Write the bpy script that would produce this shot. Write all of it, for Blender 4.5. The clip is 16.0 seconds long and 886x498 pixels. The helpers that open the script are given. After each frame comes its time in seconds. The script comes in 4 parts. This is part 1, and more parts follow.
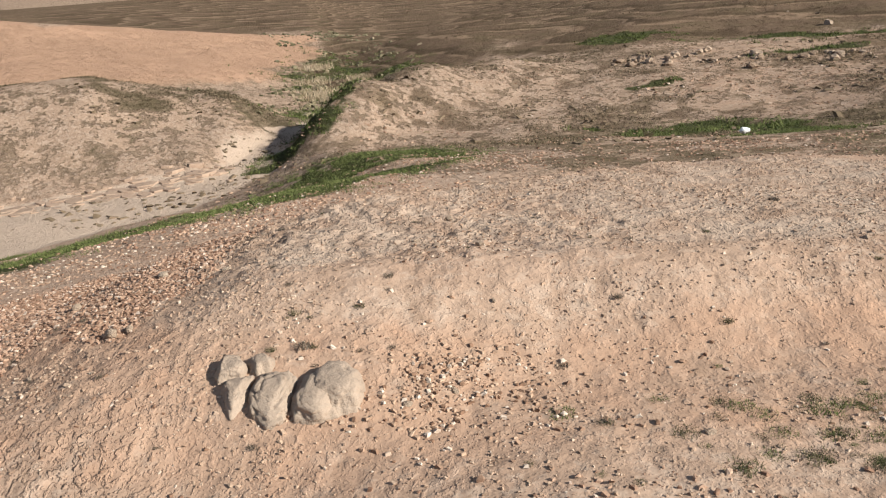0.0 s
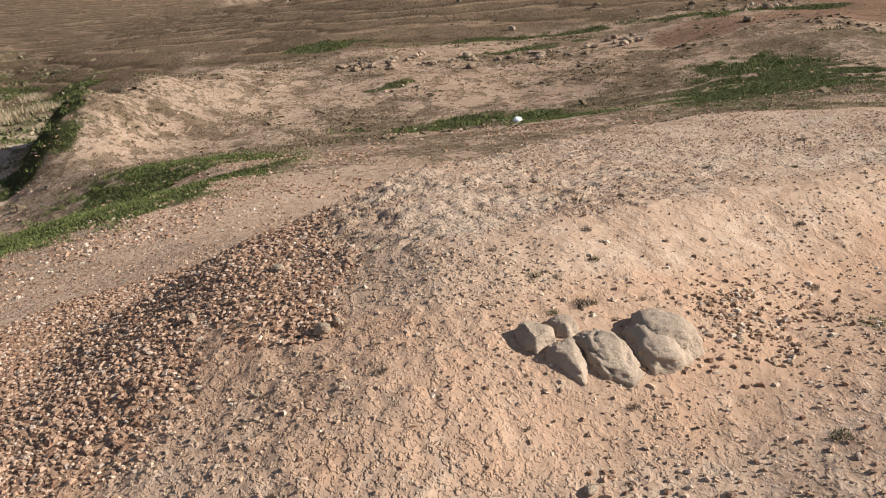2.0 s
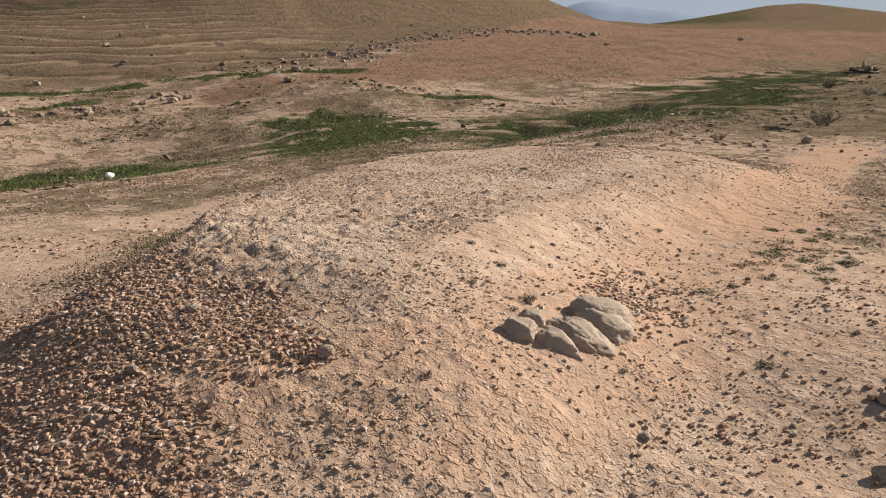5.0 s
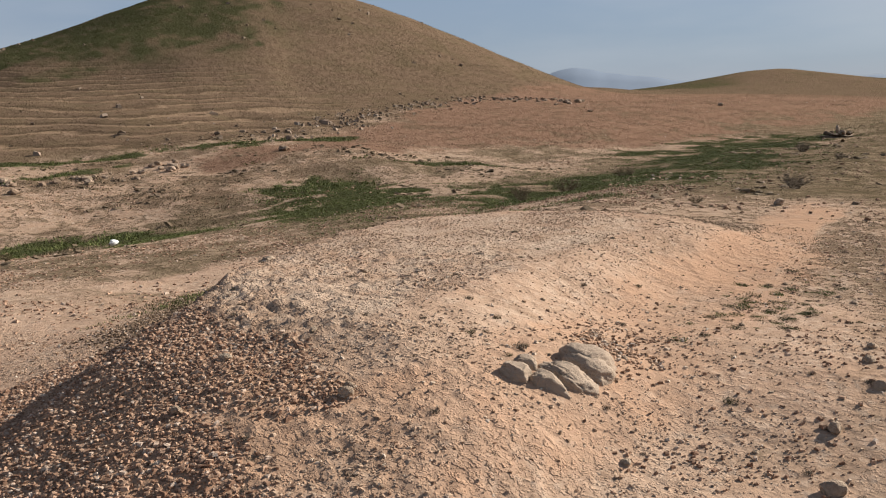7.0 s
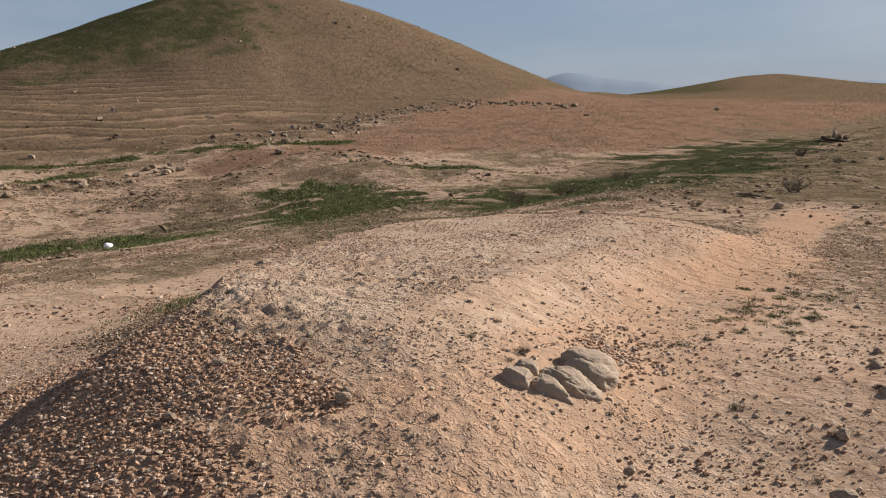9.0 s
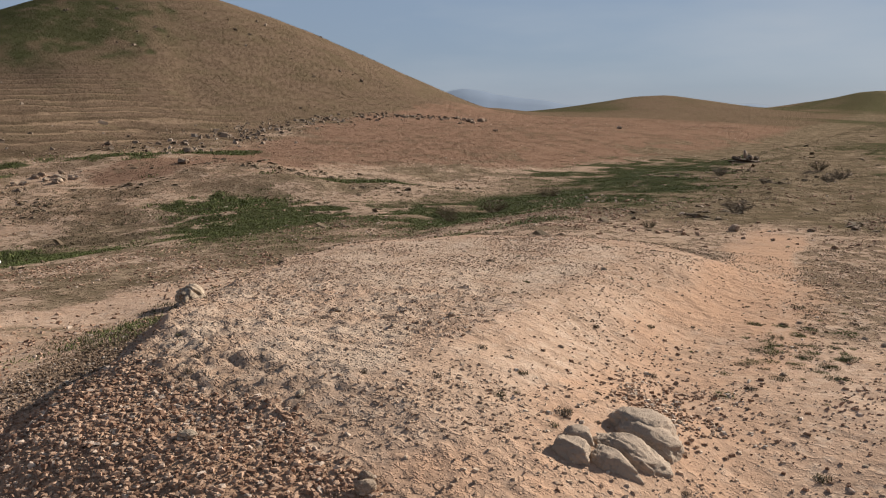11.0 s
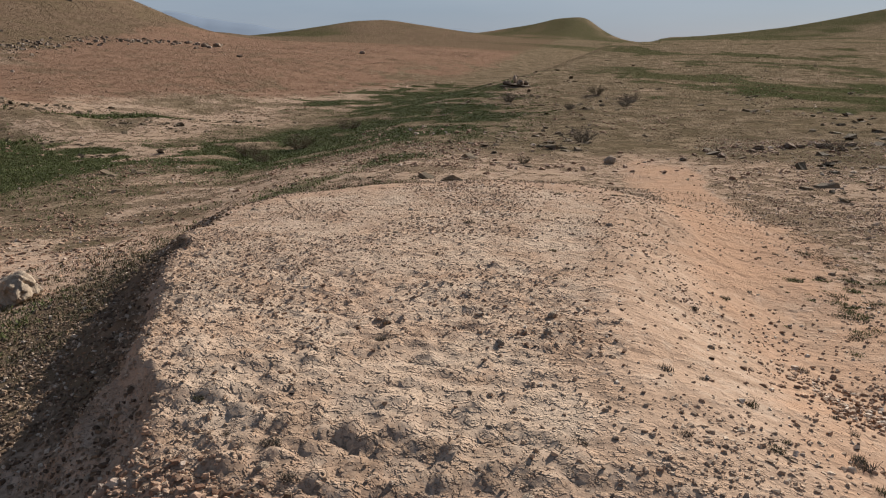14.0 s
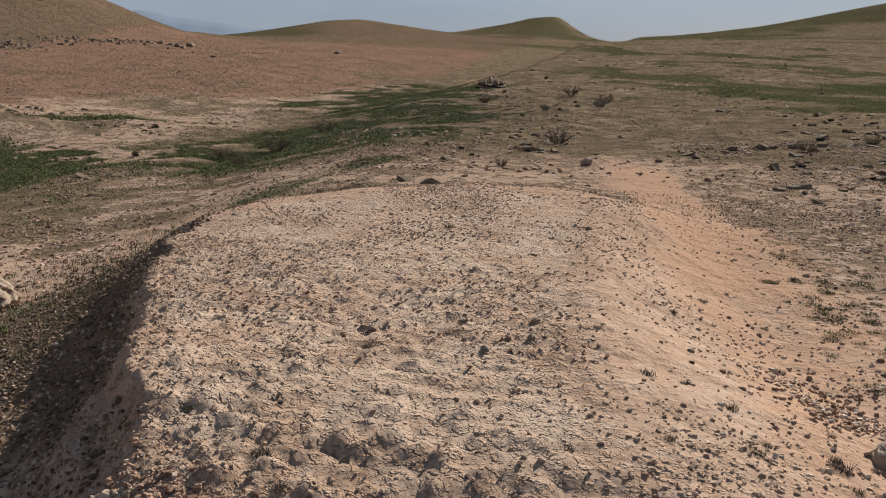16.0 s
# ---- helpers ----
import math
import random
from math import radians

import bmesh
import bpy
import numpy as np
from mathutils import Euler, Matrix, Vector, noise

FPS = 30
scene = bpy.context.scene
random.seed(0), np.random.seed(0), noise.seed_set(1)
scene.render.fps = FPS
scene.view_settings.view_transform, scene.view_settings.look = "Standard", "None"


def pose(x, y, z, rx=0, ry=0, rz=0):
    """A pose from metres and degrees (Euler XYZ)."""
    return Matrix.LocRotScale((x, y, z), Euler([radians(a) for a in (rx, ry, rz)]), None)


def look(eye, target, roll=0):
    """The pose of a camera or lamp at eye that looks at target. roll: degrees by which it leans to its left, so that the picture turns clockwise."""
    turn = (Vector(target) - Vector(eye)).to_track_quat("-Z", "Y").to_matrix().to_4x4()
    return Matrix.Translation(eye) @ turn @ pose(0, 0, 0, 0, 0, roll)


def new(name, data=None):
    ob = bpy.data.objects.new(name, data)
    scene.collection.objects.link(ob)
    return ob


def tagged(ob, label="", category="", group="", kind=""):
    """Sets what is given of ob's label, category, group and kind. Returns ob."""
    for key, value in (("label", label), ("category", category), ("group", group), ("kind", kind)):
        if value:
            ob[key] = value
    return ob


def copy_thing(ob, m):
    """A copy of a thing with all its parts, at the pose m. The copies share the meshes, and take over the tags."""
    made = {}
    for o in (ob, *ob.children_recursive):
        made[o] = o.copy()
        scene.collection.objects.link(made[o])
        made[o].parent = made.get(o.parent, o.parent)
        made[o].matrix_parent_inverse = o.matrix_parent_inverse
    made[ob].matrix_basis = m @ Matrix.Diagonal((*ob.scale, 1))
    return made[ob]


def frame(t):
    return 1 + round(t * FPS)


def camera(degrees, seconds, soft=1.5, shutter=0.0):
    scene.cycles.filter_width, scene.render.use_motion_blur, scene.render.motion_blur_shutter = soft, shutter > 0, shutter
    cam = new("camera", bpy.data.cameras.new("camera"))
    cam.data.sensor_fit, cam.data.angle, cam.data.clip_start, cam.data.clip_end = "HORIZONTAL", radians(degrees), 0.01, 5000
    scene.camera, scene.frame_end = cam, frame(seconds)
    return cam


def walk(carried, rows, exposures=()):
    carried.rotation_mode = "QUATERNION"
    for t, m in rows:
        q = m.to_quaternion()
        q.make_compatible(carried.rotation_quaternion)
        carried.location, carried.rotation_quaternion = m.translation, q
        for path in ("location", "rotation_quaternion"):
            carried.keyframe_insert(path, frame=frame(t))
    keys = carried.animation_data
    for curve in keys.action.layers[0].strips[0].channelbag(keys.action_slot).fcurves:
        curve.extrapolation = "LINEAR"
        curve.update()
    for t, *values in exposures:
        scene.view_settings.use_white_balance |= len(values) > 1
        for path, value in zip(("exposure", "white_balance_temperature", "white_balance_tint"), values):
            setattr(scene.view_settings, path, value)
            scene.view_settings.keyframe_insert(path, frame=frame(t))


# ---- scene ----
cam = camera(53.0, 16.0, 1.15)
PATH = [
    (0, (0.545, 0.399, 1.566), (0.264, 2.299, 1.01), -4.2),
    (0.5, (0.046, 0.518, 1.522), (-0.112, 2.43, 0.956), -3.8),
    (1, (-0.584, 0.544, 1.515), (-0.733, 2.456, 0.949), -4.2),
    (1.5, (-1.234, 0.614, 1.461), (-1.218, 2.527, 0.878), -5.3),
    (2, (-1.885, 0.793, 1.388), (-1.382, 2.644, 0.819), -4.0),
    (2.5, (-2.461, 1.016, 1.338), (-1.655, 2.75, 0.753), -4.7),
    (3, (-2.926, 1.23, 1.321), (-1.832, 2.809, 0.765), -3.1),
    (3.5, (-3.211, 1.414, 1.3), (-1.933, 2.847, 0.74), -2.0),
    (4, (-3.355, 1.543, 1.283), (-1.926, 2.843, 0.766), -0.9),
    (4.5, (-3.515, 1.562, 1.306), (-2.066, 2.843, 0.797), 0.1),
    (5, (-3.558, 1.527, 1.342), (-2.108, 2.817, 0.861), -0.7),
    (7.5, (-4.03, 1.213, 1.423), (-2.536, 2.5, 1.09), -1.1),
    (8, (-4.03, 1.213, 1.423), (-2.536, 2.5, 1.09), -1.1),
    (10.5, (-3.683, 1.913, 1.347), (-2.132, 3.138, 1.038), -0.1),
    (11, (-3.608, 2.252, 1.356), (-1.964, 3.349, 1.053), 0.5),
    (11.5, (-3.422, 2.582, 1.373), (-1.766, 3.661, 1.064), 0.5),
    (12, (-3.302, 2.97, 1.372), (-1.583, 3.936, 1.035), 1.3),
    (12.5, (-3.179, 3.37, 1.39), (-1.421, 4.243, 1.008), 1.5),
    (13, (-3.03, 3.78, 1.34), (-1.246, 4.596, 0.951), -0.1),
    (13.5, (-3.003, 4.118, 1.317), (-1.14, 4.718, 0.905), 0.2),
    (14, (-3.014, 4.221, 1.315), (-1.139, 4.744, 0.858), 0.6),
    (14.5, (-3.018, 4.222, 1.313), (-1.129, 4.692, 0.855), 1.0),
    (15, (-3.043, 4.229, 1.323), (-1.155, 4.703, 0.866), 0.9),
    (15.5, (-3.041, 4.238, 1.345), (-1.153, 4.715, 0.888), 0.6),
    (16, (-3.049, 4.244, 1.351), (-1.16, 4.714, 0.893), 0.6),
]
EXPOSURES = [(0, 0.74, 5850, 6), (2, 0.77, 5950, 7), (5, 0.81, 6150, 8), (7.5, 0.73, 6200, 9), (11, 0.62, 6150, 9), (13.5, 0.55, 6000, 8), (16, 0.52, 6000, 9)]
walk(cam, [(t, look(eye, target, roll)) for t, eye, target, roll in PATH], EXPOSURES)
# ---- light ----
SUN_AZ, SUN_EL = radians(110), radians(27.5)
world = bpy.data.worlds.new("world")
scene.world = world
world.use_nodes = True
wn = world.node_tree.nodes
sky = wn.new("ShaderNodeTexSky")
sky.sky_type, sky.sun_disc = "NISHITA", False
sky.sun_elevation, sky.sun_rotation = SUN_EL, SUN_AZ
sky.air_density, sky.dust_density, sky.ozone_density = 1.0, 0.35, 2.5
wn["Background"].inputs[1].default_value = 0.05
haze = wn.new("ShaderNodeMix")
haze.data_type = "RGBA"
haze.inputs[0].default_value = 0.8
world.node_tree.links.new(sky.outputs[0], haze.inputs[6])
sky_way, height, rise, depth = wn.new("ShaderNodeTexCoord"), wn.new("ShaderNodeSeparateXYZ"), wn.new("ShaderNodeMapRange"), wn.new("ShaderNodeMix")
rise.interpolation_type = "SMOOTHSTEP"
rise.inputs[1].default_value, rise.inputs[2].default_value = 0.12, 0.75
depth.data_type = "RGBA"
depth.inputs[6].default_value, depth.inputs[7].default_value = (3.35, 4.05, 5.3, 1.0), (1.25, 1.6, 2.3, 1.0)
for a, b in ((sky_way.outputs["Generated"], height.inputs[0]), (height.outputs[2], rise.inputs[0]), (rise.outputs[0], depth.inputs[0]), (depth.outputs[2], haze.inputs[7])):
    world.node_tree.links.new(a, b)
cloud_at = wn.new("ShaderNodeTexCoord")
stretch = wn.new("ShaderNodeMapping")
stretch.inputs["Scale"].default_value = (1.0, 1.0, 5.0)
clouds = wn.new("ShaderNodeTexNoise")
clouds.inputs["Scale"].default_value, clouds.inputs["Detail"].default_value = 2.2, 6.0
veil = wn.new("ShaderNodeMapRange")
for k, v in ((1, 0.42), (2, 0.78), (3, 0.0), (4, 0.6)):
    veil.inputs[k].default_value = v
cirrus = wn.new("ShaderNodeMix")
cirrus.data_type = "RGBA"
cirrus.inputs[7].default_value = (6.3, 6.5, 6.8, 1.0)
for a, b in ((cloud_at.outputs["Generated"], stretch.inputs[0]), (stretch.outputs[0], clouds.inputs["Vector"]), (clouds.outputs[0], veil.inputs[0]), (veil.outputs[0], cirrus.inputs[0]), (haze.outputs[2], cirrus.inputs[6]), (cirrus.outputs[2], wn["Background"].inputs[0])):
    world.node_tree.links.new(a, b)
sun = new("sun", bpy.data.lights.new("sun", "SUN"))
sun.data.energy, sun.data.angle, sun.data.color = 5.0, radians(0.6), (1.0, 0.9, 0.77)
sun_way = Vector((math.sin(SUN_AZ) * math.cos(SUN_EL), math.cos(SUN_AZ) * math.cos(SUN_EL), math.sin(SUN_EL)))
sun.matrix_world = look(sun_way * 50, (0, 0, 0))


# ---- numbers: noise and soft steps on arrays ----
def lattice(ix, iy, seed):
    h = (ix.astype(np.int64) * 374761393 + iy.astype(np.int64) * 668265263 + seed * 974634777) & 0xFFFFFFFF
    h = ((h ^ (h >> 13)) * 1274126177) & 0xFFFFFFFF
    h = h ^ (h >> 16)
    return (h & 0xFFFF) / 65535.0


def vnoise(x, y, seed=0):
    """Smooth noise, -1 to 1."""
    ix, iy = np.floor(x), np.floor(y)
    fx, fy = x - ix, y - iy
    ux, uy = fx * fx * fx * (fx * (fx * 6 - 15) + 10), fy * fy * fy * (fy * (fy * 6 - 15) + 10)
    a, b = lattice(ix, iy, seed), lattice(ix + 1, iy, seed)
    c, d = lattice(ix, iy + 1, seed), lattice(ix + 1, iy + 1, seed)
    return 2 * (a + (b - a) * ux + (c - a) * uy + (a - b - c + d) * ux * uy) - 1


def fbm(x, y, size, octaves=4, seed=0, gain=0.5):
    total, amp = 0.0, 1.0
    x, y = x / size, y / size
    for n in range(octaves):
        total = total + amp * vnoise(x + 17.3 * n, y - 9.1 * n, seed + n)
        x, y, amp = 0.8 * x * 2 - 0.6 * y * 2, 0.6 * x * 2 + 0.8 * y * 2, amp * gain
    return total


def step(a, b, v):
    s = np.clip((v - a) / (b - a), 0, 1)
    return s * s * (3 - 2 * s)


def smin(a, b, k):
    h = np.clip(0.5 + 0.5 * (b - a) / k, 0, 1)
    return b + (a - b) * h - k * h * (1 - h)


def near_line(x, y, line):
    """Distance to an open line and the place along it (0 to its number of legs)."""
    best, along = np.full(np.shape(x), 1e9), np.zeros(np.shape(x))
    for n, ((ax, ay), (bx, by)) in enumerate(zip(line, line[1:])):
        dx, dy = bx - ax, by - ay
        u = np.clip(((x - ax) * dx + (y - ay) * dy) / (dx * dx + dy * dy), 0, 1)
        d = np.hypot(x - ax - u * dx, y - ay - u * dy)
        along = np.where(d < best, n + u, along)
        best = np.minimum(best, d)
    return best, along


def inside_of(x, y, ring):
    """Signed distance to a closed ring: minus inside."""
    d, _ = near_line(x, y, ring + ring[:1])
    odd = np.zeros(np.shape(x), bool)
    for (ax, ay), (bx, by) in zip(ring, ring[1:] + ring[:1]):
        if ay != by:
            odd ^= ((ay > y) != (by > y)) & (x < (bx - ax) * (y - ay) / (by - ay) + ax)
    return np.where(odd, -d, d)


# ---- the lie of the land ----
MOUND = [(-1.36, 4.6), (-1.36, 5.25), (-1.3, 5.55), (-0.88, 5.83), (-0.42, 6.07), (0.08, 6.38), (0.75, 6.64), (1.3, 6.86), (2.0, 7.02), (2.65, 6.85), (3.15, 6.25), (3.45, 5.6), (3.4, 5.05), (3.0, 4.7), (2.5, 4.55), (0.65, 4.42), (-0.35, 4.2), (-1.0, 4.2)]
WASH = [(-15, 8.5), (-8.6, 12.2), (-6.7, 13.9), (-5.4, 16.2), (-5.5, 19.5), (-5.3, 24.5), (-7.2, 30.5), (-10.5, 41), (-18, 75)]
SCARP = [(-40, 10), (-19.5, 28), (-12.9, 36), (-11, 42.5), (-16, 60), (-30, 110)]
RIDGE = [(-19, 14.5), (-9.8, 18.9), (-7.9, 19.9)]
HILL = (42.0, 60.0)
FOOT = [(-9, 48), (-3.6, 36), (-2.0, 31), (-0.3, 25.6), (1.5, 25.6), (6, 25.2), (10, 25.2), (14, 23.8), (20, 25.5), (27, 28.8), (38, 32.6), (54, 36.5), (85, 39), (110, 95), (-10, 100)]
RED_FIELD = [(8, 20.6), (14, 17.4), (22, 14.4), (34, 12.2), (95, 11), (130, 40), (80, 52), (52, 44), (38, 37), (27, 31), (20, 25.5), (14, 23.8)]
GREEN_BAND = [(7.0, 10.0), (7.3, 8.4), (8.9, 7.2), (12.0, 6.9), (16.0, 7.9), (22.9, 9.2), (30.0, 13.0), (25.8, 14.4), (18.5, 14.3), (13.7, 10.4), (12.2, 11.6), (10.2, 12.2), (7.9, 12.0)]
GREEN_POOL = [(8.2, 17.4), (9.9, 16.8), (9.4, 12.8), (7.4, 11.1), (5.6, 11.2), (4.6, 11.9), (5.2, 13.4), (7.2, 15.3)]
GREEN_STRIP = [(-9, 6.0), (-4.2, 6.7), (-3.6, 8.1), (-2.3, 8.9), (-1.3, 10.1), (-0.65, 11.1), (-0.5, 12.7), (-1.4, 14.2), (-3.4, 13.9), (-4.2, 12.4), (-5.4, 11.1), (-9, 9.8)]
GREEN_FIELD = [(14.2, 3.3), (14.4, 1.8), (14.8, -2.5), (30, -7), (29, 1.0), (21, 3.8)]
LANE = ([-1.0, 0.77, 1.32, 2.25, 2.75, 3.65, 6.75, 9.0], [2.9, 3.25, 3.45, 3.52, 3.66, 3.86, 4.15, 4.3])
PILE = [(-1.3, 5.3), (-1.3, 4.75), (-1.52, 3.92), (-2.0, 4.35), (-2.15, 3.7), (-3.2, 3.2), (-3.6, 4.6), (-2.7, 6.2), (-1.3, 6.2)]


def land(x, y, fine=True):
    x, y = np.asarray(x, float), np.asarray(y, float)
    # plain to the south and east, hollow to the north
    south = 0.02 - 0.16 * step(0.7, -0.9, x) * step(3.45, 2.75, y) - 0.25 * step(-0.8, -4.0, x) + 0.02 * step(3, 7, x) + 1.2 * step(20, 64, x + 0.3 * y)
    south = south + 0.05 * fbm(x, y, 5.0, 3, 3) * step(-2, 2, x)
    hollow = -0.38 - 0.75 * np.exp(-(((y - 17.2) / 4.4) ** 2)) * step(11, 2, x)
    hollow = hollow + 0.4 * step(20, 34, y) * step(-3, 9, x) + 0.35 * step(8, 13, x) * step(14, 20, y) + 0.6 * step(12, 34, x) * step(8, 26, y) + 0.04 * fbm(x, y, 3.0, 3, 5) * step(40, 15, x)
    turn = 7.0 + 0.22 * np.clip(x, -3, 16)
    z = south + (hollow - south) * step(-1.4, 1.6, y - turn)
    # wash with its banks
    d, u = near_line(x, y, WASH)
    floor = np.interp(u, [0, 3, 5, 6, 7, 8], [-1.55, -1.45, -1.4, -1.15, -0.7, 0.4])
    wide = np.interp(u, [0, 1, 2, 3, 4, 5, 8], [2.2, 2.0, 1.5, 0.8, 0.5, 0.9, 1.0]) + 0.25 * fbm(x, y, 2.0, 3, 9)
    rise = np.interp(u, [0, 2, 2.8, 3.4, 4.2, 5, 8], [0.19, 0.22, 0.34, 0.75, 0.4, 0.2, 0.15])
    bank = floor + rise * np.clip(d - wide, 0, None)
    z = smin(z, bank, 0.25)
    # steep banks on the right of the wash
    for bx, by, high, wide2 in ((-3.9, 17.9, 0.55, 1.0), (-3.3, 20.2, 0.55, 1.5), (-2.0, 23.6, 0.35, 2.0), (-3.6, 32.0, 0.15, 2.4), (-4.0, 38.0, 0.2, 3.0)):
        z = z + high * np.exp(-(((x - bx) / wide2) ** 2 + ((y - by) / (wide2 * 1.6)) ** 2) ** 1.6)
    # ridge beyond the wash
    d2, u2 = near_line(x, y, RIDGE)
    z = z + (1.3 - 0.75 * np.clip(u2 - 1, 0, 1)) * np.exp(-((d2 / 2.5) ** 2.2))
    # clay scarp and the high ground behind it
    d3, u3 = near_line(x, y, SCARP)
    side = inside_of(x, y, SCARP + [(-400, 160), (-400, 10)])
    out = np.where(side < 0, -d3, d3)
    top = np.interp(u3, [0, 1, 2, 3, 4, 5], [2.8, 1.9, 0.5, -0.1, 0.4, 1.8])
    reach = np.interp(u3, [0, 1, 1.7, 2.4, 3, 5], [10, 10.5, 8.5, 4.0, 3.0, 8])
    fall = np.clip(out / reach, 0, 1)
    gully = 0.25 * np.abs(vnoise(u3 * 9, fall * 0.7, 31)) * step(0, 0.2, fall) * step(1, 0.5, fall)
    z = np.where(out < reach, np.maximum(z, top + (z - top) * fall ** 0.8 - gully * (out > 0)), z)
    z = z + np.where(out < 0, 1.0 * step(0, 18, -out) * step(300, 60, -out), 0)
    # the round hill
    hx, hy = x - HILL[0], y - HILL[1]
    r = np.hypot(hx * np.where(hx + hy * -0.7 < 0, 0.93, 1.0), hy)
    skirt = inside_of(x, y, FOOT)
    cone = 27.2 - np.sqrt(r * r + 4)
    hill = 0.355 * 0.5 * (cone + np.sqrt(cone * cone + 9)) + 1.0 * step(0, -16, skirt)
    ledges = 0.2 * np.abs(((hill * 2.4 + 0.9 * fbm(x, y, 7.0, 3, 12)) % 1.0) - 0.5) * step(0.05, 0.3, hill) * step(5.0, 3.0, hill)
    z = z + hill + ledges * step(35, 15, x) + 0.2 * fbm(x, y, 9.0, 3, 14) * step(0.3, 2, hill)
    # hills far off to the east
    for cx, cy, h, sx, sy in ((166, 65, 3.6, 30, 15), (200, 48, 0.8, 60, 40), (244, 34.5, 3.6, 30, 6.5), (247, 42, 3.0, 30, 9), (250, 52, 2.8, 40, 16), (148, -34, 5.7, 40, 24), (230, -120, 14, 90, 70), (-95, 240, 17, 75, 60), (-20, 150, 3, 30, 25)):
        z = z + h * np.exp(-(((x - cx) / sx) ** 2)) * np.exp(-(np.abs((y - cy) / sy) ** 1.7))
    # the mound
    ragged = step(5.3, 5.7, y) * step(2.8, 1.6, x)
    m = inside_of(x, y, MOUND) + 0.06 * fbm(x, y, 0.9, 3, 21) + 0.05 * ragged * fbm(x, y, 0.3, 2, 23)
    crown = 0.325 - 0.03 * step(0.5, 3.5, x) - 0.05 * step(5.6, 7.2, y) - 0.07 * step(-0.7, -1.6, x) + 0.012 * fbm(x, y, 0.7, 3, 22)
    width = 0.85 + 0.5 * step(-0.9, -1.7, x) * step(5.8, 5.0, y) + 0.35 * step(0.5, -0.3, x) * step(4.8, 4.0, y) + 0.5 * step(2.4, 3.6, x) + 0.1 * step(5.5, 6.5, y) - 0.2 * step(5.4, 6.0, y) * step(2.2, 0.8, x)
    s = np.clip((m + 0.03 + 0.09 * step(5.2, 4.4, y)) / width, 0, 1)
    crisp = 0.35 * step(2.4, 0.8, x)
    soft = crisp * s + (1 - crisp) * s * s * (3 - 2 * s)
    cut = 1 - (1 - s) ** 2.3
    z = np.where(s < 1, crown + (z - crown) * (soft + (cut - soft) * step(5.3, 5.9, y) * step(2.8, 1.4, x)), z)
    if fine:
        close = np.exp(-((np.hypot(x - 1, y - 4) / 14) ** 2))
        apart = np.hypot(np.maximum(np.maximum(x - 4.5, -3.4 - x), 0), np.maximum(np.maximum(y - 7.2, 2.4 - y), 0))
        tight = step(2.2, 0.2, apart)
        top = step(4.15, 4.75, y + 0.15 * vnoise(x / 0.5, y / 0.5, 40)) * step(3.2, 0.4, x) * step(0.1, -0.1, m)
        west = step(-0.75, -1.2, x) * step(4.4, 4.0, y)
        rough = (0.16 + 0.84 * np.maximum(top * (0.45 + 0.55 * step(1.0, -0.8, x)), 0.55 * west)) * tight
        z = z + 0.0065 * fbm(x, y, 0.45, 2, 41, 0.6) * (0.35 + 0.65 * close)
        # crusted clods with creases between them, wind-worn scars across the top
        z = z + rough * (0.014 * (np.abs(fbm(x, y, 0.11, 3, 47, 0.6)) - 0.4) + 0.015 * np.abs(fbm(x, y, 0.06, 2, 49, 0.6)))
        scar = vnoise((0.83 * x + 0.55 * y) / 0.075, (0.83 * y - 0.55 * x) / 0.34, 50) + 0.4 * vnoise(x / 0.05, y / 0.05, 45)
        z = z - 0.009 * step(0.3, 0.8, scar) * top * tight
        rills = np.abs(vnoise((x + 0.2 * y) / 0.13, y / 0.9, 46)) * step(0.15, 0.4, m) * step(1.3, 0.7, m) * step(4.6, 4.3, y) * tight
        z = z - 0.005 * step(0.25, 0.0, rills) * step(0.15, 0.4, m) * step(1.3, 0.7, m) * step(4.6, 4.3, y) * tight
        rim = step(5.3, 5.9, y) * step(2.2, 1.0, x)
        z = z - 0.04 * rim * step(0.0, 0.07, m + 0.05 * vnoise(x / 0.17, y / 0.17, 43)) * step(0.5, 0.2, m) * (0.5 + np.abs(vnoise(x / 0.11, y / 0.14, 44)))
        z = z + 0.045 * fbm(x, y, 1.6, 4, 51) * step(6, 14, np.hypot(x, y - 4)) * step(34, 16, x)
    return z


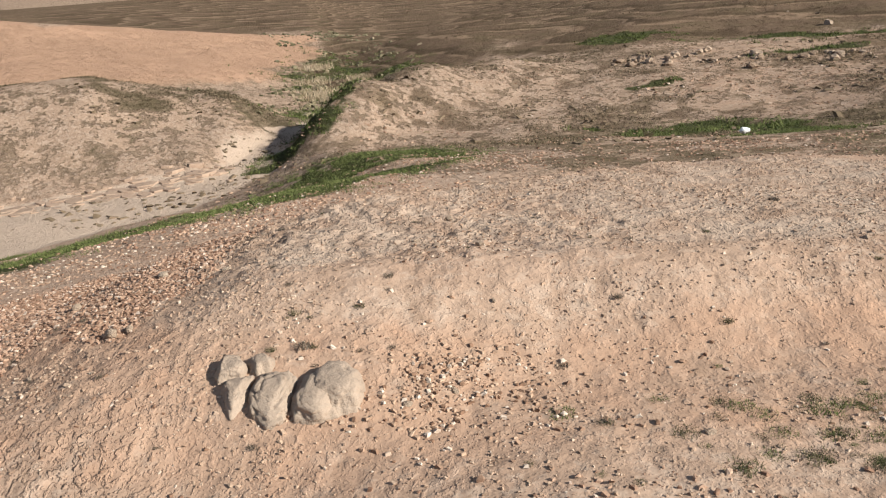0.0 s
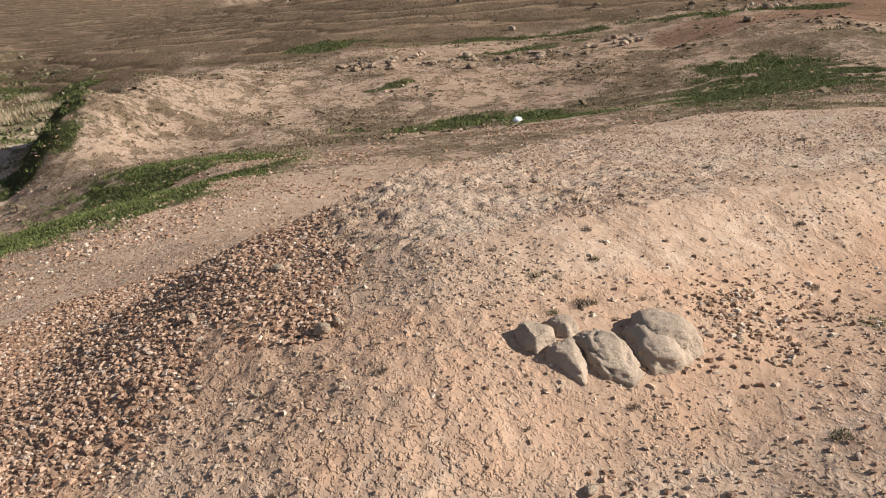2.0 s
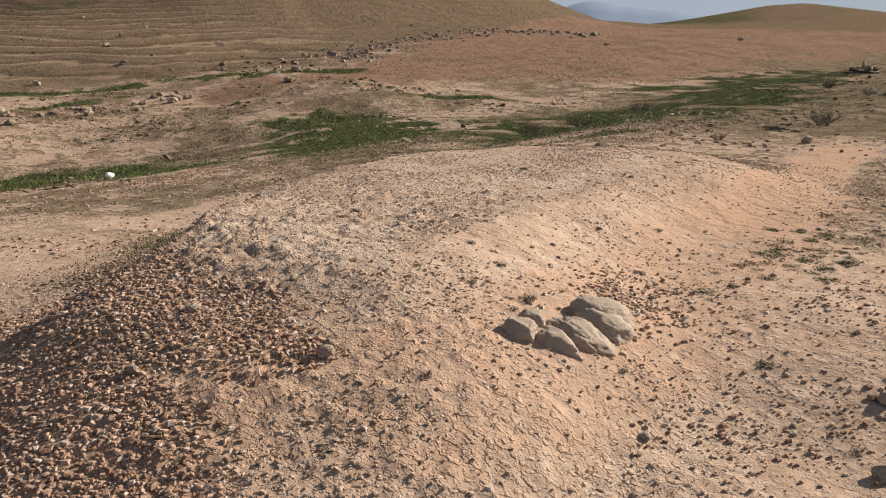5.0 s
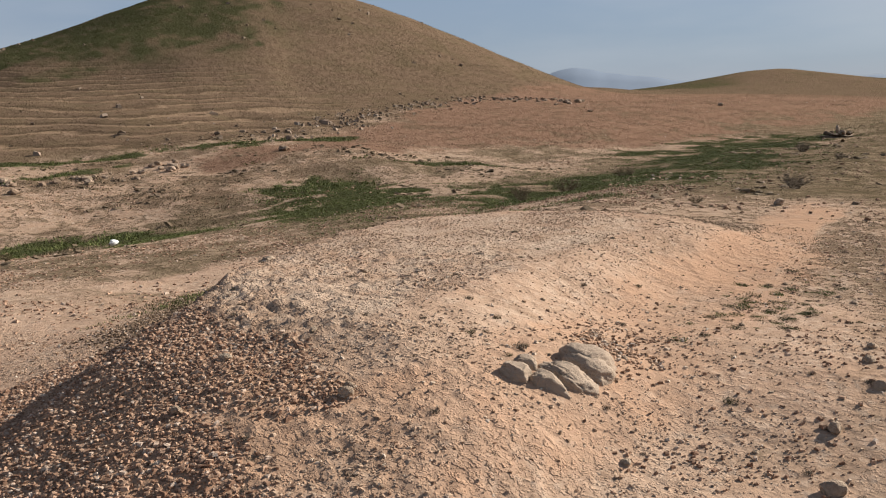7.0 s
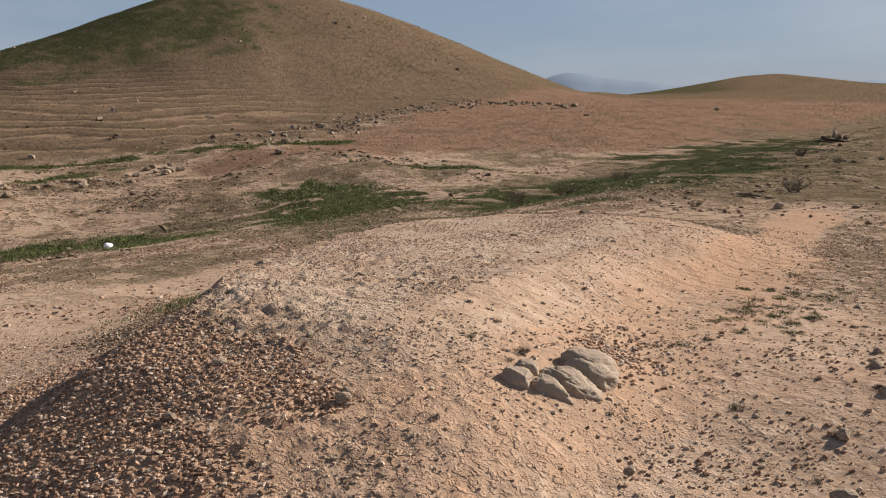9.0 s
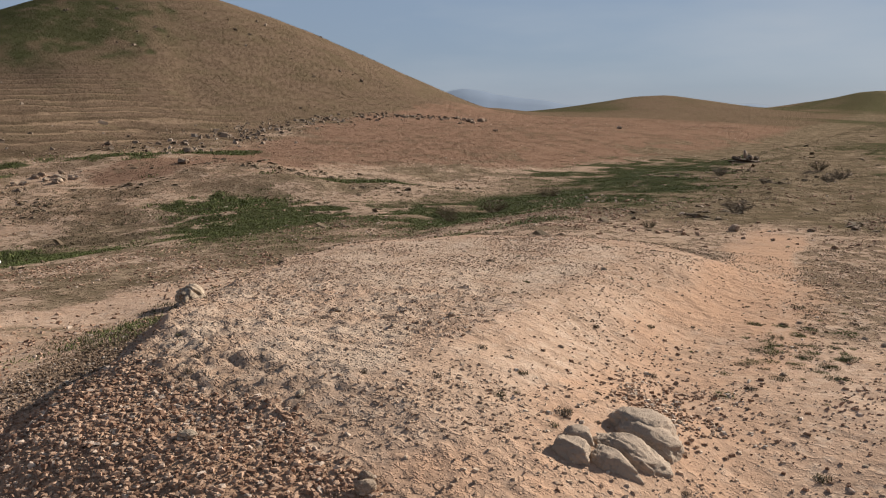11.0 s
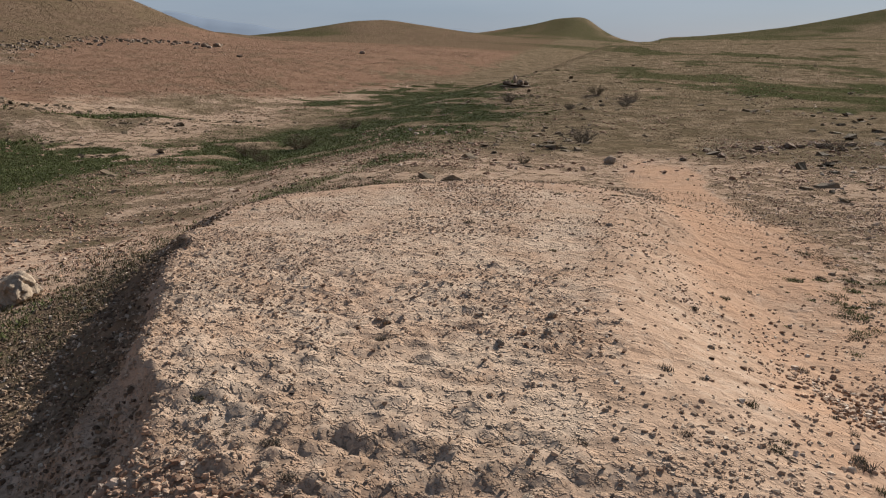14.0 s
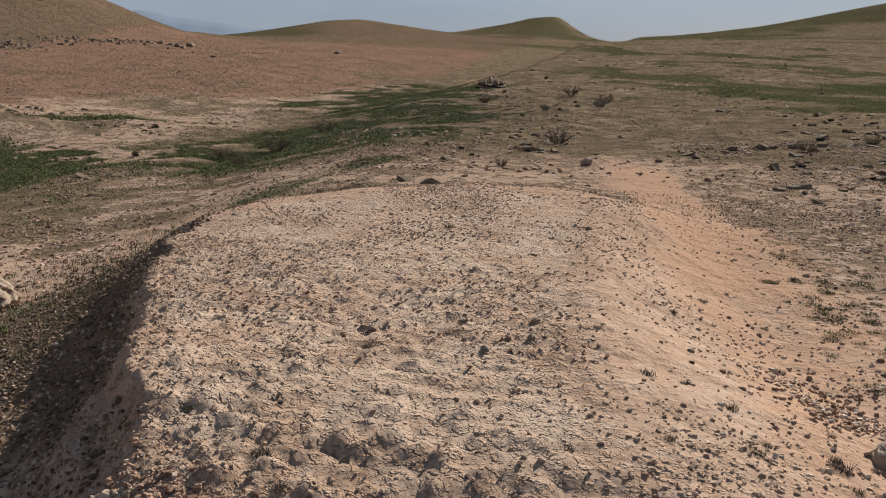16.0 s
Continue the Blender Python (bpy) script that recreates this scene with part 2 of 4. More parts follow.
def cover(x, y):
    """What grows or lies on the land: green, clay, pale silt, gravel, brown hill earth (also painted shade on the
    mound's back slope), dry stubble; each 0 to 1.
    """
    m = inside_of(x, y, MOUND)
    n1, n2 = fbm(x, y, 1.7, 4, 61), fbm(x, y, 0.5, 3, 65)
    d, u = near_line(x, y, WASH)
    strip = inside_of(x, y, GREEN_STRIP)
    green = step(0.55, -0.6, strip + 0.5 * n1 + 0.3 * n2) * step(-0.7, 0.25, n1 + 0.9 * n2 - 0.35 * strip)
    b, _ = near_line(x, y, [(2.0, 16.4), (3.2, 16.6), (4.0, 15.4), (4.0, 13.6)])
    green = np.maximum(green, step(1.0, 0.2, b + 0.4 * n1 + 0.3 * n2))
    band = inside_of(x, y, GREEN_BAND)
    green = np.maximum(green, step(1.6, -0.6, band + 0.8 * n1 + 0.4 * n2) * step(-1.0, 0.25, n1 + 1.2 * n2 - 0.2 * band - 0.2))
    pool = inside_of(x, y, GREEN_POOL)
    green = np.maximum(green, step(1.1, -0.4, pool + 0.7 * n1 + 0.4 * n2) * step(-0.9, 0.1, n1 + 1.2 * n2 - 0.35 * pool - 0.1))
    c, _ = near_line(x, y, [(10.3, 18.9), (12.1, 16.5), (13.4, 15.4)])
    green = np.maximum(green, 0.9 * step(0.7, 0.1, c + 0.5 * n1))
    thin = step(7.6, 8.8, y - 0.1 * x) * step(14, 11, y) * step(3.5, 5.5, x) * step(16, 10, x)
    green = np.maximum(green, 0.4 * thin * step(0.0, 0.5, n1 + 0.6 * n2))
    c, _ = near_line(x, y, [(2, 28), (9, 24.6), (15.6, 22.8)])
    green = np.maximum(green, step(0.9, 0.2, c + 0.8 * n1))
    for ax, ay, bx, by, w in ((-4.7, 16.6, -4.1, 18.6, 0.9), (0.8, 17.4, 1.8, 16.6, 0.5), (2.0, 20.3, 3.0, 20.8, 0.2), (5.0, 22.6, 9, 23.4, 0.4), (-10, 37, -8, 33, 1.4), (-9.4, 29.5, -7.4, 31.5, 1.2), (-7.4, 28.6, -6.2, 26, 0.8), (-6.2, 28.6, -5.0, 30.2, 0.9), (-6.4, 24, -5.9, 21.5, 0.5)):
        c, _ = near_line(x, y, [(ax, ay), (bx, by)])
        green = np.maximum(green, step(w, 0.25 * w, c + 0.45 * w * (n1 + n2)))
    green = np.maximum(green, step(1.2, -1.6, inside_of(x, y, GREEN_FIELD) + 2.0 * fbm(x, y, 3.0, 4, 83) + 0.8 * n2) * np.clip(0.8 + 0.4 * n1, 0.3, 1))
    c, _ = near_line(x, y, [(4.3, 7.8), (6.4, 7.3)])
    green = np.maximum(green, 0.7 * step(0.5, 0.0, c + 0.4 * n1))
    far = fbm(x, y, 22.0, 5, 69, 0.6)
    green = np.maximum(green, step(45, 110, x + 0.5 * np.abs(y) + 14 * far) * np.clip(0.36 + 0.45 * far, 0, 0.65) * (1 - step(4, 24, y - 0.03 * x + 4 * far) * step(115, 70, x + 10 * far)))
    green = np.maximum(green, 0.7 * step(9, 24, x) * step(9, 3, y - 0.1 * x) * step(0.1, 0.6, fbm(x, y, 4.0, 5, 67, 0.65)))
    hx, hy = x - HILL[0], y - HILL[1]
    r = np.hypot(hx, hy)
    across = 0.788 * hx - 0.616 * hy
    green = np.maximum(green, 0.95 * step(27, 16, r + 0.35 * across + 2.5 * n1 + 3 * far) * step(8, -4, across + 3 * n1 + 4 * far) * (0.8 + 0.2 * n2))
    gully = step(5.0, 1.8, d + 1.4 * n1) * step(4.0, 4.5, u) * step(-0.1, 0.25, fbm(x, y, 1.5, 4, 68))
    green = np.maximum(green, 0.6 * gully * step(-0.2, 0.5, n2 + n1))
    toe = step(0.75, 0.95, m) * step(1.7, 1.2, m) * step(5.8, 6.6, y) * step(5.5, 4.0, x)
    green = np.maximum(green, 0.35 * toe * step(-0.4, 0.3, n1))
    patch = np.exp(-(((x - 1.75) / 0.9) ** 2) - (((y - 3.25) / 0.35) ** 2))
    green = np.maximum(green, 0.25 * patch * step(-0.1, 0.35, n2 + 0.3 * n1))
    d3, u3 = near_line(x, y, SCARP)
    side = inside_of(x, y, SCARP + [(-400, 160), (-400, 10)])
    out = np.where(side < 0, -d3, d3)
    reach = np.interp(u3, [0, 1, 1.7, 2.4, 3, 5], [10, 10.5, 8.5, 4.0, 3.0, 8])
    clay = step(-1.2, 0.2, out + 0.8 * n1) * step(1.05, 0.8, out / reach)
    clay = clay * step(3.7, 3.0, u3) * step(1.6, -1.6, x + 6.7 + 0.2 * (y - 24) + 1.8 * n1)
    ridge, _ = near_line(x, y, RIDGE)
    clay = clay * step(2.6, 5.0, ridge + n1)
    lip = step(1.0, 0.7, m) * step(-0.15, 0.1, m) * step(4.8, 4.3, y) * step(0.2, 1.4, x)
    clay = np.maximum(clay, 0.3 * lip)
    flank = step(0.1, 0.45, m + 0.08 * n1) * step(1.6, 1.1, m) * step(4.8, 4.3, y)
    clay = np.maximum(clay, 0.5 * flank)
    clay = np.maximum(clay, 0.3 * step(0.9, 0.2, np.abs(y - 3.85)) * step(0.5, 2.0, x) * step(6.5, 4.0, x))
    field = inside_of(x, y, RED_FIELD)
    red = step(1.0 + 0.1 * np.clip(x - 20, 0, 60), -2.0 - 0.12 * np.clip(x - 20, 0, 60), field + 0.8 * n1 + 2.0 * far * step(20, 40, x))
    clay = np.maximum(clay, 0.35 * step(14, 18, y) * step(30, 24, y) * step(0, 4, x))
    pale = step(0.6, 0.0, d - np.interp(u, [0, 1, 2, 3, 4, 8], [2.1, 1.8, 1.2, 0.5, 0.25, 0.4]) + 0.3 * n1) * step(5.6, 4.2, u)
    pale = np.maximum(pale, 0.52 * step(0.05, -0.25, m) * step(4.2, 4.6, y + 0.2 * n1) * step(-0.8, 0.4, n1 + 0.5))
    pile = inside_of(x, y, PILE)
    west = step(0.12, -0.15, pile + 0.12 * n1 + 0.1 * n2)
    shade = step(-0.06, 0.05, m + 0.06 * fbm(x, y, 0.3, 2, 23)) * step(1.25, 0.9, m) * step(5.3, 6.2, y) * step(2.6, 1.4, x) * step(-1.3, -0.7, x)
    gravel = west
    verge = y - np.interp(x, LANE[0], LANE[1]) + 0.1 * n1 + 0.06 * n2
    gravel = np.maximum(gravel, 0.25 * step(0.0, -0.5, verge) * step(0.8, 2.2, x))
    gravel = np.maximum(gravel, 0.2 * step(4.6, 5.6, x) * step(9.5, 7.5, y + 0.2 * n1))
    brown = np.maximum(step(0.5, -1.5, inside_of(x, y, FOOT) + 0.8 * n1), 0.6 * step(13, 16, y + n1) * step(-6.5, -4, x) * step(-0.3, 0.5, n2 + 0.4 * n1))
    # hill brown painted over the mound's back slope to deepen its shadow
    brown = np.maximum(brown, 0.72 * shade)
    brown = np.maximum(brown, 0.8 * step(-0.5, -5, out + 2.0 * fbm(x, y, 9.0, 3, 81)))
    brown = np.maximum(brown, step(-0.5, 0.5, x + 6.7 + 0.2 * (y - 24) + 0.6 * n1) * step(24, 30, y) * step(0, -3, x))
    brown = np.maximum(brown, step(42, 52, y) * step(-70, -40, x) * step(10, 0, x))
    brown = np.maximum(brown, step(60, 95, x + 0.3 * np.abs(y)))
    stubble = step(-0.1, 0.6, n1 + 0.4 * n2) * np.where(m < 0.15, 0.28, 0.6)
    stubble = np.maximum(stubble, step(5.0, 2.2, ridge + 1.2 * n1) * step(-0.1, 0.3, n2 + n1))
    stubble = np.maximum(stubble, step(5.0, 8, x) * step(12, 9, y - 0.12 * x) * step(-2.0, -0.8, n1 + 0.5 * n2))
    stubble = np.maximum(stubble, 0.85 * step(7.4, 8.2, y - 0.1 * x) * step(-2, 1, x) * step(-0.35, 0.35, n1 + 0.5 * n2) * step(20, 16, y))
    stubble = np.maximum(stubble, 0.9 * step(30, 60, x) * step(20, 8, y))
    trough = step(-0.06, 0.08, verge) * step(0.95, 0.55, verge) * step(0.6, 1.8, x) * step(6.6, 5.4, x + n1)
    stubble = stubble * (1 - 0.9 * trough)
    clay = np.maximum(clay, 0.62 * trough)
    gravel = gravel * (1 - trough)
    green = green * (1 - 0.9 * clay * step(12, 14, y) * step(0, -4, x))
    green = green * (1 - step(0.5, -2, out) * step(18, 22, y) * step(0, -4, x))
    near = np.maximum(step(8.8, 7.6, y - 0.1 * x + 0.6 * n1) * step(4.4, 3.3, x + 0.5 * n1), step(0.95, 0.35, m + 0.15 * n1))
    field = np.maximum(step(7.6, 9.5, y - 1.8 * step(3.0, 0.0, x) + n1) * step(-8, -5, x + 0.2 * (y - 15) + n1), step(3.5, 4.7, x + 0.5 * n1)) * (1 - near)
    field = np.maximum(field, 0.95 * step(0.02, -0.12, verge) * step(1.2, 2.8, x + 0.7 * n1 + 0.4 * n2)) * (1 - trough)
    field = np.maximum(np.maximum(field, step(3.6, 2.0, ridge + 0.6 * n1)), 0.8 * step(11, 14, y) * (1 - 0.5 * step(16, 14, y) * step(-4, -6, x))) * (1 - pale)
    stubble = stubble * np.where(m < 0.2, 0.35 + 0.65 * step(4.1, 4.8, y + 0.4 * n1), 1.0)
    return green, clay, pale, gravel, brown, stubble, red, field


# ---- materials ----
def material(name):
    m = bpy.data.materials.new(name)
    m.use_nodes = True
    t = m.node_tree
    b = t.nodes["Principled BSDF"]
    b.inputs["Specular IOR Level"].default_value = 0.15
    return m, t, b


def node(t, kind, **values):
    n = t.nodes.new(kind)
    for k, v in values.items():
        n.inputs[k.replace("_", " ")].default_value = v
    return n


def noise_at(t, scale, detail=4.0, rough=0.6, coord=None):
    n = node(t, "ShaderNodeTexNoise", Scale=scale, Detail=detail, Roughness=rough)
    if coord is not None:
        t.links.new(coord, n.inputs["Vector"])
    return n.outputs["Fac"]


def curve(t, value, a, b, lo=0.0, hi=1.0):
    n = t.nodes.new("ShaderNodeMapRange")
    n.interpolation_type = "SMOOTHSTEP"
    t.links.new(value, n.inputs[0])
    for i, v in enumerate((a, b, lo, hi)):
        n.inputs[i + 1].default_value = v
    return n.outputs[0]


def mix(t, fac, a, b):
    n = t.nodes.new("ShaderNodeMix")
    n.data_type = "RGBA"
    for socket, v in ((n.inputs[0], fac), (n.inputs[6], a), (n.inputs[7], b)):
        if isinstance(v, tuple):
            socket.default_value = (*v, 1.0) if len(v) == 3 else v
        elif isinstance(v, (int, float)):
            socket.default_value = v
        else:
            t.links.new(v, socket)
    return n.outputs[2]


def calc(t, op, a, b=None, clamp=False):
    n = t.nodes.new("ShaderNodeMath")
    n.operation, n.use_clamp = op, clamp
    for i, v in enumerate((a, b)):
        if isinstance(v, (int, float)):
            n.inputs[i].default_value = v
        elif v is not None:
            t.links.new(v, n.inputs[i])
    return n.outputs[0]


def bump(t, b, height, strength, distance):
    n = node(t, "ShaderNodeBump", Strength=strength, Distance=distance)
    t.links.new(height, n.inputs["Height"])
    t.links.new(n.outputs[0], b.inputs["Normal"])
    return n


def earth_material():
    m, t, b = material("earth")
    b.inputs["Specular IOR Level"].default_value = 0.0
    pos = t.nodes.new("ShaderNodeNewGeometry").outputs["Position"]
    one, two = t.nodes.new("ShaderNodeVertexColor"), t.nodes.new("ShaderNodeVertexColor")
    one.layer_name, two.layer_name = "cover", "ground_kind"
    a, c = t.nodes.new("ShaderNodeSeparateColor"), t.nodes.new("ShaderNodeSeparateColor")
    t.links.new(one.outputs[0], a.inputs[0])
    t.links.new(two.outputs[0], c.inputs[0])
    big, mid, small = noise_at(t, 0.55, 5, 0.6, pos), noise_at(t, 3.2, 6, 0.65, pos), noise_at(t, 26, 6, 0.7, pos)
    grit = noise_at(t, 140, 3, 0.7, pos)
    col = mix(t, curve(t, mid, 0.3, 0.7), (0.388, 0.264, 0.183), (0.46, 0.325, 0.234))
    col = mix(t, curve(t, big, 0.35, 0.7, 0, 0.6), col, (0.385, 0.25, 0.17))
    col = mix(t, curve(t, small, 0.54, 0.75, 0, 0.12), col, (0.29, 0.195, 0.13))
    field = mix(t, mid, (0.27, 0.182, 0.124), (0.42, 0.303, 0.216))
    col = mix(t, curve(t, calc(t, "ADD", one.outputs[1], calc(t, "MULTIPLY", calc(t, "SUBTRACT", mid, 0.5), 0.8)), 0.2, 0.7), col, field)
    warp = t.nodes.new("ShaderNodeMapping")
    warp.inputs["Rotation"].default_value = (0, 0, 0.35)
    warp.inputs["Scale"].default_value = (1.0, 0.8, 1.0)
    t.links.new(pos, warp.inputs[0])
    mottle, patchy = noise_at(t, 17, 9, 0.75, warp.outputs[0]), noise_at(t, 1.3, 4, 0.6, pos)
    rich = calc(t, "ADD", calc(t, "MULTIPLY", c.outputs[2], 0.2), calc(t, "MULTIPLY", calc(t, "SUBTRACT", patchy, 0.5), 0.16))
    spots = curve(t, calc(t, "ADD", mottle, rich), 0.56, 0.6, 0.0, 1.0)
    col = mix(t, calc(t, "MULTIPLY", spots, 0.3), col, mix(t, small, (0.12, 0.08, 0.05), (0.2, 0.14, 0.092)))
    crusted = curve(t, calc(t, "ADD", noise_at(t, 11, 8, 0.72, pos), calc(t, "MULTIPLY", calc(t, "SUBTRACT", patchy, 0.5), 0.25)), 0.5, 0.6, 0.0, 0.45)
    col = mix(t, crusted, col, mix(t, small, (0.44, 0.33, 0.25), (0.58, 0.45, 0.345)))
    specks = calc(t, "ADD", noise_at(t, 52, 6, 0.7, pos), calc(t, "MULTIPLY", calc(t, "SUBTRACT", patchy, 0.5), 0.2))
    col = mix(t, curve(t, specks, 0.6, 0.63, 0.0, 0.22), col, (0.2, 0.13, 0.085))
    def layer(mask, lo, hi, colour, under, by, width=0.25):
        f = calc(t, "ADD", mask, calc(t, "MULTIPLY", calc(t, "SUBTRACT", by, 0.5), 1.1))
        return mix(t, calc(t, "MULTIPLY", curve(t, f, lo, hi), curve(t, mask, 0.02, 0.15)), under, colour)
    wide = noise_at(t, 2.4, 7, 0.7, warp.outputs[0])
    plates = calc(t, "ADD", calc(t, "MULTIPLY", wide, 0.5), calc(t, "MULTIPLY", noise_at(t, 8.5, 6, 0.7, warp.outputs[0]), 0.5))
    worn = curve(t, calc(t, "ADD", plates, calc(t, "MULTIPLY", c.outputs[2], 0.06)), 0.51, 0.56, 0.0, 0.76)
    col = mix(t, calc(t, "MULTIPLY", worn, one.outputs[1]), col, mix(t, small, (0.12, 0.085, 0.055), (0.21, 0.15, 0.1)))
    clay = mix(t, mid, (0.365, 0.22, 0.14), (0.455, 0.292, 0.194))
    col = layer(a.outputs[1], 0.25, 0.75, clay, col, mid)
    silt = mix(t, small, (0.435, 0.324, 0.24), (0.525, 0.403, 0.305))
    col = layer(a.outputs[2], 0.3, 0.8, silt, col, mid)
    rust = mix(t, mid, (0.17, 0.10, 0.067), (0.275, 0.17, 0.115))
    col = layer(two.outputs[1], 0.3, 0.8, rust, col, mid)
    # hill earth; the same colour paints shade on the mound's back slope
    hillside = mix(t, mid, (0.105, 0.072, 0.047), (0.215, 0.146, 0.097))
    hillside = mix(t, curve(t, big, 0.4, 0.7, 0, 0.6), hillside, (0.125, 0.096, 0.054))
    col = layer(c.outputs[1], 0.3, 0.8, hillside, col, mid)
    split = t.nodes.new("ShaderNodeSeparateXYZ")
    t.links.new(pos, split.inputs[0])
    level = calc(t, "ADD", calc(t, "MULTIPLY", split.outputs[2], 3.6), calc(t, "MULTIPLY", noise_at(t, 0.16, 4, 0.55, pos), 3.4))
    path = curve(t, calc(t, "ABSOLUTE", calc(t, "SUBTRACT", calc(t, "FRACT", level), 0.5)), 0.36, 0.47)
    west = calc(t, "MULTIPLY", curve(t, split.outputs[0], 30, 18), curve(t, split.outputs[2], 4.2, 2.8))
    # dark band just above each path level on the west slope
    dark_band = curve(t, calc(t, "ABSOLUTE", calc(t, "SUBTRACT", calc(t, "FRACT", level), 0.25)), 0.2, 0.05)
    dark_band = calc(t, "MULTIPLY", calc(t, "MULTIPLY", dark_band, west), calc(t, "MULTIPLY", curve(t, c.outputs[1], 0.7, 1.0), 0.55))
    col = mix(t, dark_band, col, (0.07, 0.048, 0.03))
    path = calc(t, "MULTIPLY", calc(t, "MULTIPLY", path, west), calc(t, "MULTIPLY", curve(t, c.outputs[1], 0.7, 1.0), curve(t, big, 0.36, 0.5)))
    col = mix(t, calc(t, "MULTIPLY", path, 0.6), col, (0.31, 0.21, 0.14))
    scree = mix(t, small, (0.30, 0.18, 0.113), (0.44, 0.285, 0.188))
    col = layer(c.outputs[0], 0.3, 0.8, scree, col, small)
    crust = noise_at(t, 7, 6, 0.75, pos)
    dry = mix(t, curve(t, wide, 0.38, 0.62), mix(t, small, (0.185, 0.135, 0.088), (0.30, 0.22, 0.148)), mix(t, small, (0.068, 0.054, 0.03), (0.14, 0.105, 0.064)))
    col = layer(c.outputs[2], 0.6, 0.95, dry, col, crust)
    grass = mix(t, small, (0.036, 0.039, 0.016), (0.08, 0.08, 0.036))
    col = layer(a.outputs[0], 0.35, 0.8, grass, col, small)
    col = mix(t, curve(t, grit, 0.55, 0.8, 0, 0.3), col, (0.62, 0.50, 0.39))
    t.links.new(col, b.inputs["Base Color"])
    b.inputs["Roughness"].default_value = 0.95
    # broken crust: flakes with sharp edges at two sizes, softer swells under them
    flakes = curve(t, noise_at(t, 30, 3, 0.55, warp.outputs[0]), 0.5, 0.64)
    crumbly = curve(t, noise_at(t, 75, 2, 0.5, pos), 0.54, 0.66)
    broken = calc(t, "MAXIMUM", curve(t, a.outputs[2], 0.1, 0.5), calc(t, "MULTIPLY", curve(t, split.outputs[0], -0.5, -1.3), curve(t, split.outputs[1], 2.4, 3.0)))
    uneven = calc(t, "MULTIPLY", curve(t, patchy, 0.35, 0.65, 0.45, 1.0), calc(t, "ADD", calc(t, "MULTIPLY", broken, 0.6), 0.25))
    h = calc(t, "MULTIPLY", calc(t, "ADD", calc(t, "MULTIPLY", flakes, 0.62), calc(t, "MULTIPLY", crumbly, 0.34)), uneven)
    h = calc(t, "ADD", h, calc(t, "MULTIPLY", noise_at(t, 9, 3, 0.5, pos), 1.1))
    h = calc(t, "ADD", h, calc(t, "MULTIPLY", grit, 0.08))
    h = calc(t, "ADD", h, calc(t, "MULTIPLY", calc(t, "MULTIPLY", worn, one.outputs[1]), -1.6))
    bump(t, b, h, 1.0, 0.02)
    return m


def stone_material(name, dark, light, pale, bright=0.12):
    m, t, b = material(name)
    geo = t.nodes.new("ShaderNodeNewGeometry")
    rnd = geo.outputs["Random Per Island"]
    col = mix(t, curve(t, rnd, 0.0, 1.0 - bright), dark, light)
    col = mix(t, curve(t, rnd, 1.0 - bright, 1.0 - bright * 0.7), col, pale)
    fine = noise_at(t, 60, 4, 0.7, geo.outputs["Position"])
    col = mix(t, curve(t, fine, 0.4, 0.75, 0, 0.5), col, tuple(0.55 * v for v in dark))
    t.links.new(col, b.inputs["Base Color"])
    b.inputs["Roughness"].default_value = 0.9
    bump(t, b, fine, 0.5, 0.01)
    return m


EARTH = earth_material()
GRAVEL = stone_material("gravel", (0.22, 0.125, 0.08), (0.49, 0.325, 0.222), (0.58, 0.45, 0.35), 0.1)
# back slope gravel, its colours lowered to stand for shade
SHADED_GRAVEL = stone_material("shaded_gravel", (0.11, 0.072, 0.048), (0.3, 0.21, 0.14), (0.58, 0.47, 0.37), 0.08)
FIELDSTONE = stone_material("fieldstone", (0.15, 0.108, 0.075), (0.32, 0.242, 0.178), (0.42, 0.335, 0.26), 0.12)


# ---- meshes ----
def mesh_from(name, verts, faces, mat, smooth=False):
    """A mesh from arrays of places and of triangles or quads."""
    me = bpy.data.meshes.new(name)
    verts, faces = np.asarray(verts, np.float32), np.asarray(faces, np.int32)
    n, k = faces.shape
    me.vertices.add(len(verts))
    me.vertices.foreach_set("co", verts.ravel())
    me.loops.add(n * k)
    me.loops.foreach_set("vertex_index", faces.ravel())
    me.polygons.add(n)
    me.polygons.foreach_set("loop_start", np.arange(0, n * k, k, dtype=np.int32))
    me.polygons.foreach_set("use_smooth", np.full(n, smooth))
    me.update(calc_edges=True)
    me.materials.append(mat)
    return me


def spaced(lo, hi, cell, *legs):
    """Grid lines: even from lo to hi, then widening outwards; legs (side, growth, reach)."""
    mid = list(np.arange(lo, hi, cell))
    for side, parts in legs:
        at, gap, line = (mid[-1], cell, []) if side > 0 else (mid[0], cell, [])
        for growth, reach in parts:
            while abs(at - (hi if side > 0 else lo)) < reach:
                gap *= growth
                at += side * gap
                line.append(at)
        mid = mid + line if side > 0 else line[::-1] + mid
    return np.array(mid)


